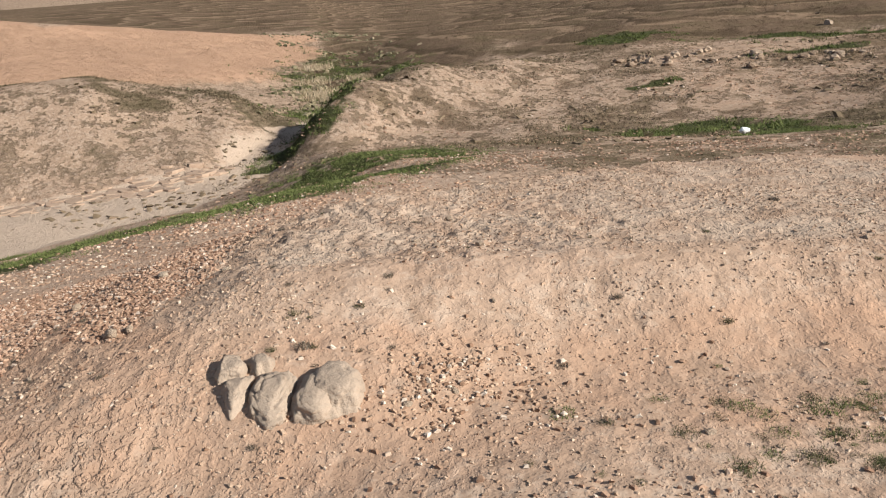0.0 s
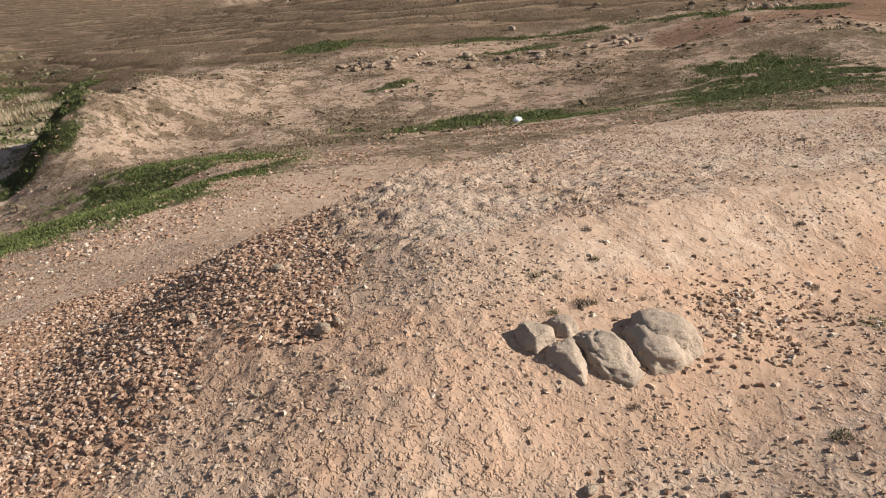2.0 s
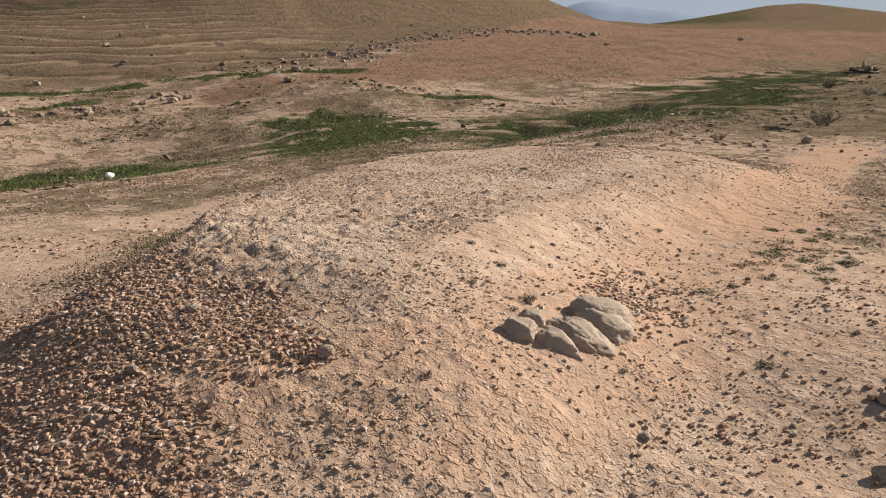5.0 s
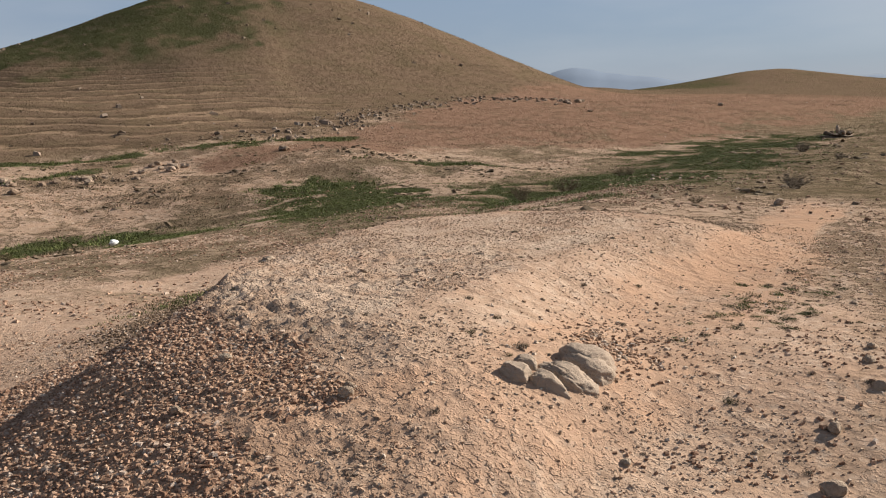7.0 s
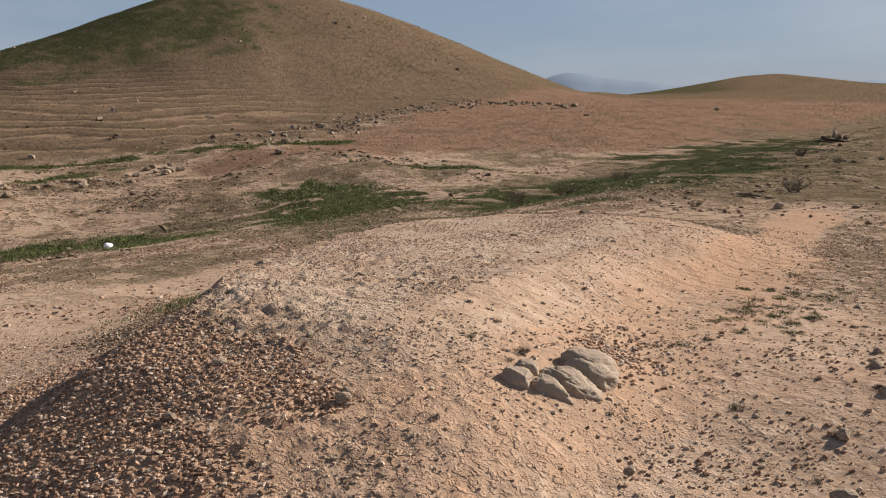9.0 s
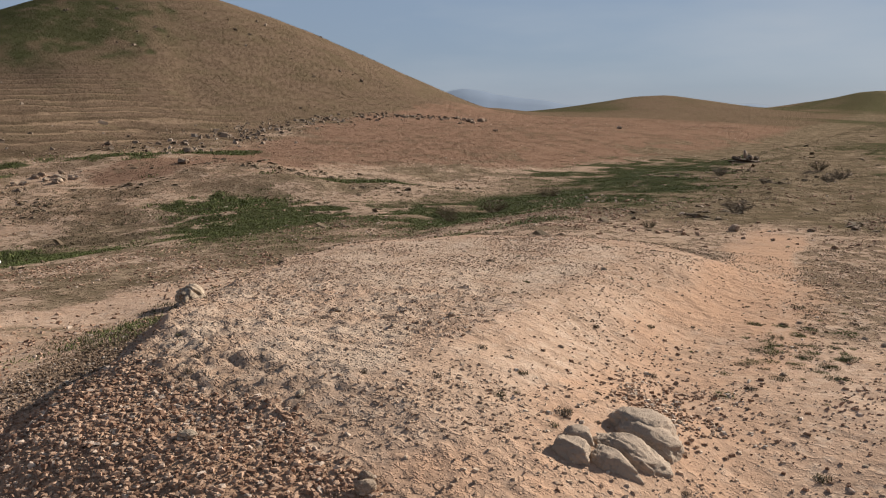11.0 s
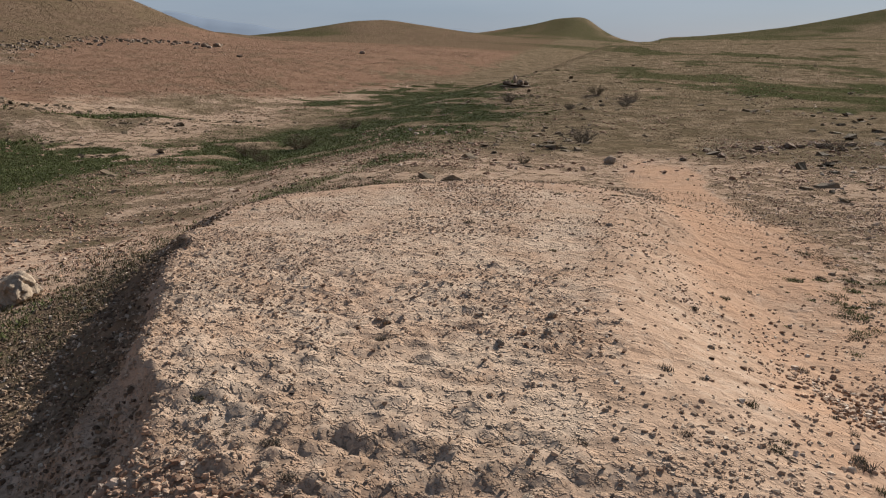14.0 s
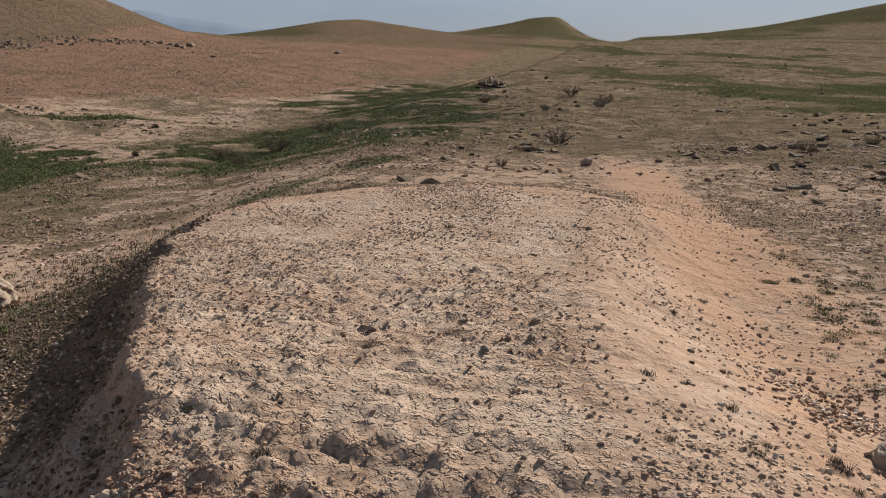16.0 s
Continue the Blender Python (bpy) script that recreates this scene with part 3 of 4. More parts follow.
def build_ground():
    xs = spaced(-3.4, 4.5, 0.021, (1, ((1.02, 60), (1.09, 4200))), (-1, ((1.03, 26), (1.12, 4200))))
    ys = spaced(2.4, 7.2, 0.021, (1, ((1.02, 60), (1.09, 4200))), (-1, ((1.06, 6), (1.2, 4200))))
    gx, gy = np.meshgrid(xs, ys)
    px, py = gx.ravel(), gy.ravel()
    pz = land(px, py)
    w, h = len(xs), len(ys)
    i = (np.arange(h - 1)[:, None] * w + np.arange(w - 1)[None]).ravel()
    me = mesh_from("ground", np.stack([px, py, pz], 1), np.stack([i, i + 1, i + w + 1, i + w], 1), EARTH, True)
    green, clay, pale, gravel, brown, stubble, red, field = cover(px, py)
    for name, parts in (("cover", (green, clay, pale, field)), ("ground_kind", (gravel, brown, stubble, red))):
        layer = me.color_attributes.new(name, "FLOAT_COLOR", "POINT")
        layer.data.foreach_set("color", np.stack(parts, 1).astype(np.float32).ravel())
    return tagged(new("ground", me), "dry tan earth with clay, gravel, a wash and green patches", "ground", kind="structure")


build_ground()

rng = np.random.default_rng(7)
ROCK_V = np.array([(-0.8, -0.75, -0.7), (0.85, -0.7, -0.7), (0.75, 0.8, -0.7), (-0.8, 0.75, -0.7), (-0.55, -0.6, 0.75), (0.6, -0.45, 0.6), (0.5, 0.6, 0.8), (-0.6, 0.5, 0.55)])
ROCK_F = np.array([(4, 5, 6), (4, 6, 7), (0, 1, 5), (0, 5, 4), (1, 2, 6), (1, 6, 5), (2, 3, 7), (2, 7, 6), (3, 0, 4), (3, 4, 7)])


def stone_mesh(name, x, y, size, mat, sink=0.3, flat=0.6, tall=0.0):
    """Many rough stones in one mesh, lying on the land. tall: lifts heaps."""
    n = len(x)
    v = np.repeat(ROCK_V[None], n, 0) * (1 + rng.uniform(-0.42, 0.32, (n, len(ROCK_V), 3)))
    v = v * np.stack([rng.uniform(0.75, 1.35, n), rng.uniform(0.55, 1.0, n), rng.uniform(0.7, 1.2, n) * flat], 1)[:, None]
    tip, spin = rng.normal(0, 0.35, n), rng.uniform(0, 2 * np.pi, n)
    c, s = np.cos(tip)[:, None], np.sin(tip)[:, None]
    v = np.stack([v[..., 0] * c - v[..., 2] * s, v[..., 1], v[..., 0] * s + v[..., 2] * c], -1)
    c, s = np.cos(spin)[:, None], np.sin(spin)[:, None]
    v = np.stack([v[..., 0] * c - v[..., 1] * s, v[..., 0] * s + v[..., 1] * c, v[..., 2]], -1)
    v = v * (0.86 * size[:, None, None])
    z = land(x, y) + size * flat * (1 - 2 * sink) + tall
    v = v + np.stack([x, y, z], 1)[:, None]
    f = ROCK_F[None] + (np.arange(n) * len(ROCK_V))[:, None, None]
    return mesh_from(name, v.reshape(-1, 3), f.reshape(-1, 3), mat)


def scatter(n, x0, x1, y0, y1, keep):
    """Up to n places in a rectangle, thinned by keep(x, y) from 0 to 1."""
    x, y = rng.uniform(x0, x1, n), rng.uniform(y0, y1, n)
    ok = rng.uniform(0, 1, n) < keep(x, y)
    return x[ok], y[ok]


def sizes(n, small, big, power=2.2):
    return small + (big - small) * rng.uniform(0, 1, n) ** power


# ---- things ----
def part(name, me, parent=None, label="", m=None):
    ob = new(name, me)
    if parent is not None:
        ob.parent = parent
    if m is not None:
        ob.matrix_basis = m
    if label:
        ob["label"] = label
    return ob


def put_at(x, y, sink=0.0, rz=0.0, rx=0.0, ry=0.0):
    return pose(x, y, float(land(x, y)) - sink, rx, ry, rz)


# weathered limestone and other rock
def limestone(name, low, high, stain):
    m, t, b = material(name)
    pos = t.nodes.new("ShaderNodeTexCoord").outputs["Object"]
    big, mid, fine = noise_at(t, 5, 5, 0.6, pos), noise_at(t, 22, 6, 0.7, pos), noise_at(t, 110, 4, 0.7, pos)
    col = mix(t, curve(t, big, 0.3, 0.7), low, high)
    col = mix(t, curve(t, mid, 0.5, 0.75, 0, 0.6), col, stain)
    col = mix(t, curve(t, fine, 0.55, 0.8, 0, 0.35), col, tuple(min(1, 1.25 * v) for v in high))
    t.links.new(col, b.inputs["Base Color"])
    b.inputs["Roughness"].default_value = 0.92
    bump(t, b, calc(t, "ADD", mid, calc(t, "MULTIPLY", fine, 0.5)), 0.7, 0.012)
    return m


PEBBLE = stone_material("pebble", (0.23, 0.135, 0.085), (0.5, 0.35, 0.242), (0.64, 0.52, 0.41), 0.18)
CLOD = stone_material("clod", (0.30, 0.205, 0.14), (0.52, 0.375, 0.265), (0.60, 0.46, 0.34), 0.1)
SCRUB = stone_material("scrub", (0.125, 0.09, 0.055), (0.22, 0.16, 0.102), (0.24, 0.17, 0.11), 0.1)
WASH_SCRUB = stone_material("wash_scrub", (0.1, 0.088, 0.048), (0.21, 0.175, 0.105), (0.33, 0.26, 0.17), 0.15)
LIMESTONE = limestone("limestone", (0.32, 0.243, 0.18), (0.405, 0.312, 0.234), (0.2, 0.145, 0.104))
SOIL = limestone("dark_soil", (0.11, 0.078, 0.05), (0.2, 0.14, 0.095), (0.07, 0.05, 0.032))
BANDED = limestone("banded_rock", (0.30, 0.225, 0.16), (0.50, 0.40, 0.30), (0.13, 0.09, 0.065))
CLAYEY = limestone("clay_crust", (0.31, 0.215, 0.15), (0.41, 0.295, 0.212), (0.24, 0.165, 0.115))
EARTHY = limestone("earthy_rock", (0.19, 0.132, 0.09), (0.30, 0.215, 0.15), (0.11, 0.075, 0.05))
DUSTY = limestone("dusty_rock", (0.30, 0.22, 0.155), (0.44, 0.335, 0.245), (0.2, 0.14, 0.1))


def rock_mesh(name, seed, dims, mat, detail=4, cuts=9, rough=0.1, cracks=0.0, ridges=0.0, pits=0.0):
    """A rock: a ball cut by flat planes, then weathered. Its base lies at z = 0."""
    r = random.Random(seed)
    bm = bmesh.new()
    bmesh.ops.create_icosphere(bm, subdivisions=detail, radius=1.0)
    planes = []
    for _ in range(cuts):
        n = Vector((r.gauss(0, 1), r.gauss(0, 1), r.gauss(0, 0.8))).normalized()
        planes.append((n, r.uniform(0.6, 0.88)))
    shift = Vector((seed * 3.7, seed * 1.3, seed * 2.1))
    for v in bm.verts:
        p = v.co.copy()
        for n, d in planes:
            over = p.dot(n) - d
            if over > 0:
                p -= n * over * 0.9
        way = v.co.normalized()
        p += way * rough * (noise.noise(way * 1.7 + shift) + 0.5 * noise.noise(way * 4.5 + shift) + 0.28 * noise.noise(way * 11 + shift))
        if cracks:
            c = abs(noise.noise(way * 1.8 + shift * 2) + 0.12 * noise.noise(way * 7 + shift))
            p -= way * cracks * max(0.0, 1 - c / 0.06)
        if pits:
            p -= way * pits * abs(noise.noise(way * 6 + shift)) + way * 0.5 * pits * abs(noise.noise(way * 13 + shift))
        if ridges:
            p -= way * ridges * max(0.0, math.sin(way.x * 9 + 2.5 * noise.noise(way * 2 + shift)) ** 2 - 0.4)
        v.co = p
    low = min(v.co.z for v in bm.verts)
    for v in bm.verts:
        v.co = Vector((v.co.x * dims[0] / 2, v.co.y * dims[1] / 2, (v.co.z - low) * dims[2] / 2))
    for f in bm.faces:
        f.smooth = detail > 2
    me = bpy.data.meshes.new(name)
    bm.to_mesh(me)
    bm.free()
    me.materials.append(mat)
    return me


# the half-buried cluster on the mound's flank: plan outline, height, crack depth, pitting
CLUSTER = [
    (((-0.86, 3.51), (-0.86, 3.57), (-0.77, 3.585), (-0.735, 3.52), (-0.75, 3.475), (-0.83, 3.45)), 0.075, 0.006, 0.03, "rounded grey limestone boulder half buried in tan earth"),
    (((-0.75, 3.58), (-0.69, 3.605), (-0.635, 3.57), (-0.63, 3.52), (-0.68, 3.49), (-0.72, 3.51)), 0.065, 0.0, 0.03, "small grey limestone rock wedged behind a boulder"),
    (((-0.805, 3.40), (-0.79, 3.445), (-0.75, 3.475), (-0.69, 3.475), (-0.69, 3.42), (-0.685, 3.33), (-0.73, 3.28), (-0.765, 3.34)), 0.07, 0.008, 0.03, "long narrow grey limestone rock with a shaded side"),
    (((-0.67, 3.46), (-0.62, 3.525), (-0.565, 3.53), (-0.525, 3.47), (-0.51, 3.37), (-0.52, 3.27), (-0.57, 3.24), (-0.64, 3.28), (-0.675, 3.36)), 0.083, 0.02, 0.08, "deeply cracked grey limestone boulder with rough faces"),
    (((-0.50, 3.40), (-0.485, 3.47), (-0.42, 3.51), (-0.34, 3.46), (-0.30, 3.38), (-0.32, 3.29), (-0.40, 3.25), (-0.47, 3.27), (-0.50, 3.33)), 0.088, 0.008, 0.02, "broad smooth grey limestone boulder half buried in earth"),
    (((-0.45, 3.46), (-0.41, 3.54), (-0.33, 3.54), (-0.26, 3.47), (-0.235, 3.40), (-0.255, 3.33), (-0.31, 3.29), (-0.39, 3.31), (-0.44, 3.38)), 0.098, 0.012, 0.025, "cracked pale limestone boulder at the end of the cluster"),
]


def outcrop_mesh(outline, high, cracks, pits, seed):
    """A weathered block on a rounded outline, its flanks steep, its top following the slope; origin at its middle."""
    cx, cy = sum(p[0] for p in outline) / len(outline), sum(p[1] for p in outline) / len(outline)
    ring = [(px - cx, py - cy) for px, py in outline]
    bm = bmesh.new()
    bmesh.ops.create_icosphere(bm, subdivisions=5, radius=1.0)
    shift = Vector((seed * 3.7, seed * 1.3, seed * 2.1))

    def reach(dx, dy):
        best = 0.08
        for (ax, ay), (bx, by) in zip(ring, ring[1:] + ring[:1]):
            ex, ey = bx - ax, by - ay
            den = dx * ey - dy * ex
            if abs(den) > 1e-9:
                k, u = (ax * ey - ay * ex) / den, (ax * dy - ay * dx) / den
                if k > 0 and -1e-6 <= u <= 1 + 1e-6:
                    best = k
        return best

    r = random.Random(seed)
    planes = [(Vector((r.gauss(0, 1), r.gauss(0, 1), r.uniform(0.2, 1.2))).normalized(), r.uniform(0.84, 1.0)) for _ in range(4)]
    mid = float(land(cx, cy, False))
    spots = []
    for v in bm.verts:
        way = v.co.normalized()
        flat = math.hypot(way.x, way.y)
        c, s = (way.x / flat, way.y / flat) if flat > 1e-6 else (1.0, 0.0)
        q = Vector((c * flat ** 0.52, s * flat ** 0.52, math.copysign(abs(way.z) ** 0.8, way.z)))
        for n, d in planes:
            over = q.dot(n) - d
            if over > 0:
                q -= n * over * 0.8
        q += way * (0.09 * noise.noise(way * 1.9 + shift) + 0.06 * noise.noise(way * 4.3 + shift) + 0.045 * noise.noise(way * 9 + shift) + 0.02 * noise.noise(way * 21 + shift))
        gap = abs(noise.noise(way * 1.5 + shift * 2) + 0.15 * noise.noise(way * 6 + shift))
        q -= way * (8 * cracks * max(0.0, 1 - gap / 0.05) + pits * (abs(noise.noise(way * 4 + shift)) + 0.5 * abs(noise.noise(way * 11 + shift))))
        rad = reach(c, s) * 1.11
        spots.append((c * rad * math.hypot(q.x, q.y), s * rad * math.hypot(q.x, q.y), q.z * high))
    ground = land(np.array([p[0] for p in spots]) + cx, np.array([p[1] for p in spots]) + cy, False) - mid
    for v, p, g in zip(bm.verts, spots, ground):
        v.co = (p[0], p[1], p[2] + 0.75 * float(g) - 0.012)
    for f in bm.faces:
        f.smooth = True
    me = bpy.data.meshes.new("boulder")
    bm.to_mesh(me)
    bm.free()
    me.materials.append(LIMESTONE)
    return me, (cx - 0.014, cy + 0.03, mid)


for seed, (outline, high, cracks, pits, label) in enumerate(CLUSTER):
    me, at = outcrop_mesh(outline, high, cracks, pits, seed + 1)
    ob = new("boulder", me)
    ob.matrix_basis = pose(*at)
    tagged(ob, label, "boulder", "cluster of limestone boulders")

ob = new("boulder", rock_mesh("boulder", 11, (0.46, 0.3, 0.22), BANDED, 5, 12, 0.12, 0.05, 0.2))
ob.matrix_basis = put_at(1.4, 8.2, 0.03, 40)
tagged(ob, "tan furrowed boulder with dark grooves beside the mound", "boulder")

# loose stones of a size to pick up, near the path
STONES = [rock_mesh("stone", 20 + n, (1.0, 0.75, 0.6), m, 2, 8, 0.12) for n, m in enumerate((DUSTY, DUSTY, BANDED, DUSTY, DUSTY, LIMESTONE))]

RUBBLE = [rock_mesh("stone", 40 + n, (1.0, 0.75, 0.6), (EARTHY, DUSTY, EARTHY)[n], 2, 11, 0.3) for n in range(3)]
STONE_DARK = rock_mesh("stone", 33, (1.0, 0.8, 0.5), EARTHY, 4, 9, 0.4)


def lay_stone(x, y, size, label, group, mesh=None, sink=0.18):
    ob = new("stone", mesh or STONES[rng.integers(len(STONES) - 1)])
    ob.matrix_basis = put_at(x, y, sink * size * 0.6, rng.uniform(0, 360), rng.uniform(-12, 12), rng.uniform(-12, 12)) @ Matrix.Diagonal((size, size, size, 1))
    return tagged(ob, label, "stone", group)


for x, y, size in ((-1.52, 3.93, 0.085), (-1.46, 3.98, 0.06), (-1.6, 4.67, 0.075), (-2.0, 4.47, 0.07), (-1.18, 4.52, 0.05), (-0.9, 2.93, 0.06), (6.5, 5.05, 0.18), (-0.12, 4.65, 0.05), (0.1, 4.67, 0.055), (-0.12, 5.23, 0.055)):
    lay_stone(x, y, size, "single tan stone lying on the bare mound", "stones on the mound")
x, y = scatter(300, -2.6, 4.5, 2.0, 7.0, lambda x, y: 0.3 + 0 * x)
for x, y, size in zip(x, y, sizes(len(x), 0.022, 0.055)):
    lay_stone(x, y, size, "small weathered stone lying on bare tan earth", "small stones on the mound", sink=0.5)
x, y = scatter(140, 0.3, 9.0, -0.5, 3.1, lambda x, y: 0.55 + 0 * x)
for x, y, size in zip(x, y, sizes(len(x), 0.03, 0.1)):
    lay_stone(x, y, size, "brown clod of stone in the gravelly field", "stones in the gravelly field", sink=0.5)
for x, y, size, sink in ((-0.62, 2.2, 0.12, 0.3), (-0.25, 1.95, 0.13, 0.3), (-0.15, 2.35, 0.1, 0.2), (0.7, 2.45, 0.1, 0.35), (0.95, 2.5, 0.08, 0.35), (0.35, 2.3, 0.1, 0.3)):
    lay_stone(x, y, size, "brown dusty stone beside the worn track", "stones beside the track", sink=sink)

for x, y, size in ((6.9, 4.3, 0.1), (7.25, 3.9, 0.14), (7.9, 3.55, 0.1), (8.2, 3.45, 0.16), (8.45, 3.1, 0.2), (8.6, 2.95, 0.12), (8.75, 2.7, 0.17), (8.4, 2.5, 0.12), (9.1, 2.3, 0.14)):
    lay_stone(x, y, size, "dark earth clod with dry roots on the plain", "dark clods on the plain", STONE_DARK, 0.3)

# rubble along the low bank, at the foot of the hill, and on its slope
def along(line, n, spread, power=1.0):
    u = rng.uniform(0, len(line) - 1.001, n)
    i = u.astype(int)
    a = np.array(line)
    p = a[i] + (a[i + 1] - a[i]) * (u - i)[:, None]
    return p[:, 0] + rng.normal(0, spread, n), p[:, 1] + rng.normal(0, spread, n)


x, y = along([(2.0, 23.2), (3.8, 22.6), (5.6, 22.2), (7.6, 21.8), (9.6, 22.2)], 84, 0.42)
for x, y, size in zip(x, y, sizes(len(x), 0.1, 0.36)):
    lay_stone(x, y, size, "rough brown rubble stone on a low bank", "rubble along the low bank", RUBBLE[rng.integers(3)], 0.3)
x, y = along([(14.5, 25.0), (17.9, 26.6), (20.9, 27.7), (26.2, 29.8), (29.6, 30.4), (35, 31.1), (37.5, 29.5)], 520, 0.9)
tagged(new("rubble", stone_mesh("rubble", x, y, sizes(len(x), 0.03, 0.15), FIELDSTONE, 0.3, 0.6)), "grey rubble strewn along the foot of the hill", "rubble", kind="stuff")
x, y = scatter(1500, 4, 52, 24, 62, lambda x, y: (inside_of(x, y, FOOT) < -1) * np.clip(0.1 + 0.7 * fbm(x, y, 8, 3, 85), 0.02, 1))
tagged(new("hill_rocks", stone_mesh("hill_rocks", x, y, sizes(len(x), 0.05, 0.21, 3), FIELDSTONE, 0.3, 0.7)), "grey rocks scattered over the bare hillside", "rocks", kind="stuff")
x, y = scatter(36000, -6, 60, 22, 66, lambda x, y: (inside_of(x, y, FOOT) < 0.5) * np.clip(0.35 + 0.8 * fbm(x, y, 3.0, 4, 86), 0.02, 1))
tagged(new("hill_scrub", stone_mesh("hill_scrub", x, y, sizes(len(x), 0.015, 0.06, 3.0), SCRUB, 0.4, 0.5)), "low withered scrub dotting the hillside", "scrub", kind="stuff")
for x, y, size in ((11.8, 20.6, 0.4), (34.9, 26.2, 0.34), (35.7, 26.9, 0.5), (36.4, 27.3, 0.42), (37.0, 27.0, 0.55), (36.9, 28.0, 0.4), (38.0, 27.4, 0.36), (35.2, 28.3, 0.3), (33.4, 26.0, 0.3), (37.6, 28.9, 0.42), (34.0, 28.9, 0.33), (30.5, 22.3, 0.3), (42.5, 21.5, 0.4), (14.2, 23.2, 0.42), (14.7, 23.5, 0.25)):
    lay_stone(x, y, size, "brown rock standing out on the red field", "rocks on the red field", RUBBLE[rng.integers(3)], 0.3)

# standing stone on its little heap
heap = tagged(new("cairn"), "low heap of dark earth with an upright stone", "cairn")
heap.matrix_basis = put_at(21.9, 9.1)
part("earth_base", rock_mesh("earth_base", 61, (1.0, 0.8, 0.16), SOIL, 4, 3, 0.4), heap, "low dark earth base", pose(0, 0, -0.1))
for k in range(7):
    part("dark_stone", rock_mesh("dark_stone", 64 + k, (0.17, 0.14, 0.12), SOIL, 2), heap, "", pose(0.36 * math.cos(0.9 * k), 0.3 * math.sin(0.9 * k), 0.02, 0, 0, 50 * k))
part("upright_stone", rock_mesh("upright_stone", 62, (0.16, 0.14, 0.26), DUSTY, 3), heap, "pale upright stone", pose(0.1, 0.05, 0.05))
part("base_stone", rock_mesh("base_stone", 63, (0.26, 0.22, 0.18), EARTHY, 3), heap, "", pose(-0.2, -0.15, 0.02))

# slabs on the wash's far bank
def slab_mesh(seed, mat):
    """A broken plate of dried mud: uneven outline, tilted top, chipped upper edge."""
    r = random.Random(seed)
    bm = bmesh.new()
    n = r.randint(5, 7)
    turn = [6.283 * (k + r.uniform(-0.3, 0.3)) / n for k in range(n)]
    size = [r.uniform(0.34, 0.56) for _ in range(n)]
    rings = []
    for z, grow in ((-0.25, 1.06), (0.12, 1.0), (0.17, 0.93)):
        rings.append([bm.verts.new((1.1 * grow * d * math.cos(a), 0.8 * grow * d * math.sin(a), z + (r.uniform(-0.02, 0.02) if z > 0 else 0))) for a, d in zip(turn, size)])
    for low, high in zip(rings, rings[1:]):
        for k in range(n):
            bm.faces.new((low[k], low[(k + 1) % n], high[(k + 1) % n], high[k]))
    bm.faces.new(rings[-1])
    bmesh.ops.triangulate(bm, faces=[f for f in bm.faces if len(f.verts) > 4])
    me = bpy.data.meshes.new("slab")
    bm.to_mesh(me)
    bm.free()
    me.materials.append(mat)
    return me


SLABS = [slab_mesh(80 + n, CLAYEY) for n in range(6)]
PLATES = [slab_mesh(90 + n, CLAYEY) for n in range(4)]
x, y = along([(-11, 12.8), (-8.9, 13.9), (-7.8, 14.6), (-6.8, 15.2), (-5.9, 16.2)], 170, 0.3)
for x, y, size in zip(x, y, sizes(len(x), 0.15, 0.5, 1.8)):
    ob = new("slab", SLABS[rng.integers(6)])
    ob.matrix_basis = put_at(x, y, 0.02, rng.uniform(-25, 65), rng.uniform(-6, 6), rng.uniform(-6, 6)) @ Matrix.Diagonal((size, size, 0.35 * size + 0.1, 1))
    tagged(ob, "flat tan slab of crumbling earth on the wash bank", "slab", "slabs on the wash bank")

for x, y, size in ((-0.86, 2.42, 0.2), (-0.72, 2.31, 0.22), (-0.97, 2.46, 0.14)):
    ob = new("slab", PLATES[rng.integers(4)])
    ob.matrix_basis = put_at(x, y, 0.02, rng.uniform(0, 360), rng.uniform(-2, 2), rng.uniform(-2, 2)) @ Matrix.Diagonal((0.8 * size, 0.8 * size, 0.11, 1))
    tagged(ob, "flat brown crust of hard earth beside the track", "slab", "crusts beside the track")

# gravel, too many to count
def gravel(name, label, x, y, small, big, mat=GRAVEL, sink=0.28, flat=0.6, power=2.2):
    me = stone_mesh(name, x, y, sizes(len(x), small, big, power), mat, sink, flat)
    return tagged(new(name, me), label, "gravel", kind="stuff")


greens = lambda x, y: cover(x, y)[0]
x, y = scatter(105000, -3.8, -0.9, 3.1, 6.2, lambda x, y: step(0.1, -0.12, inside_of(x, y, PILE) + 0.1 * fbm(x, y, 0.5, 3, 71)) * (0.55 + 0.35 * fbm(x, y, 0.3, 2, 72)))
gravel("gravel_pile", "dark brown angular gravel covering the end of the mound", x, y, 0.005, 0.022, sink=0.33, flat=0.45, power=2.4)
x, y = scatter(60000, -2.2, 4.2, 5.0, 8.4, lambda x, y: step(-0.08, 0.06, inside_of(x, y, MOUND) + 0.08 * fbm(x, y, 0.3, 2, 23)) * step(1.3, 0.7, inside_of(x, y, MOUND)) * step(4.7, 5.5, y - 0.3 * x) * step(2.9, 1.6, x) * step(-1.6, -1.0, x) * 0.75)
gravel("gravel_slope", "gravel darkened for shade on the back slope of the mound", x, y, 0.005, 0.018, SHADED_GRAVEL)
def crumbs_on(x, y):
    lane = step(0.15, 0.5, np.abs(y - 3.75 - 0.07 * x)) + step(1.2, 0.4, x)
    return np.clip(0.42 + 0.75 * fbm(x, y, 0.5, 4, 70), 0.06, 1) * np.clip(lane, 0.15, 1) * (0.5 + 0.5 * step(4.2, 4.9, y))


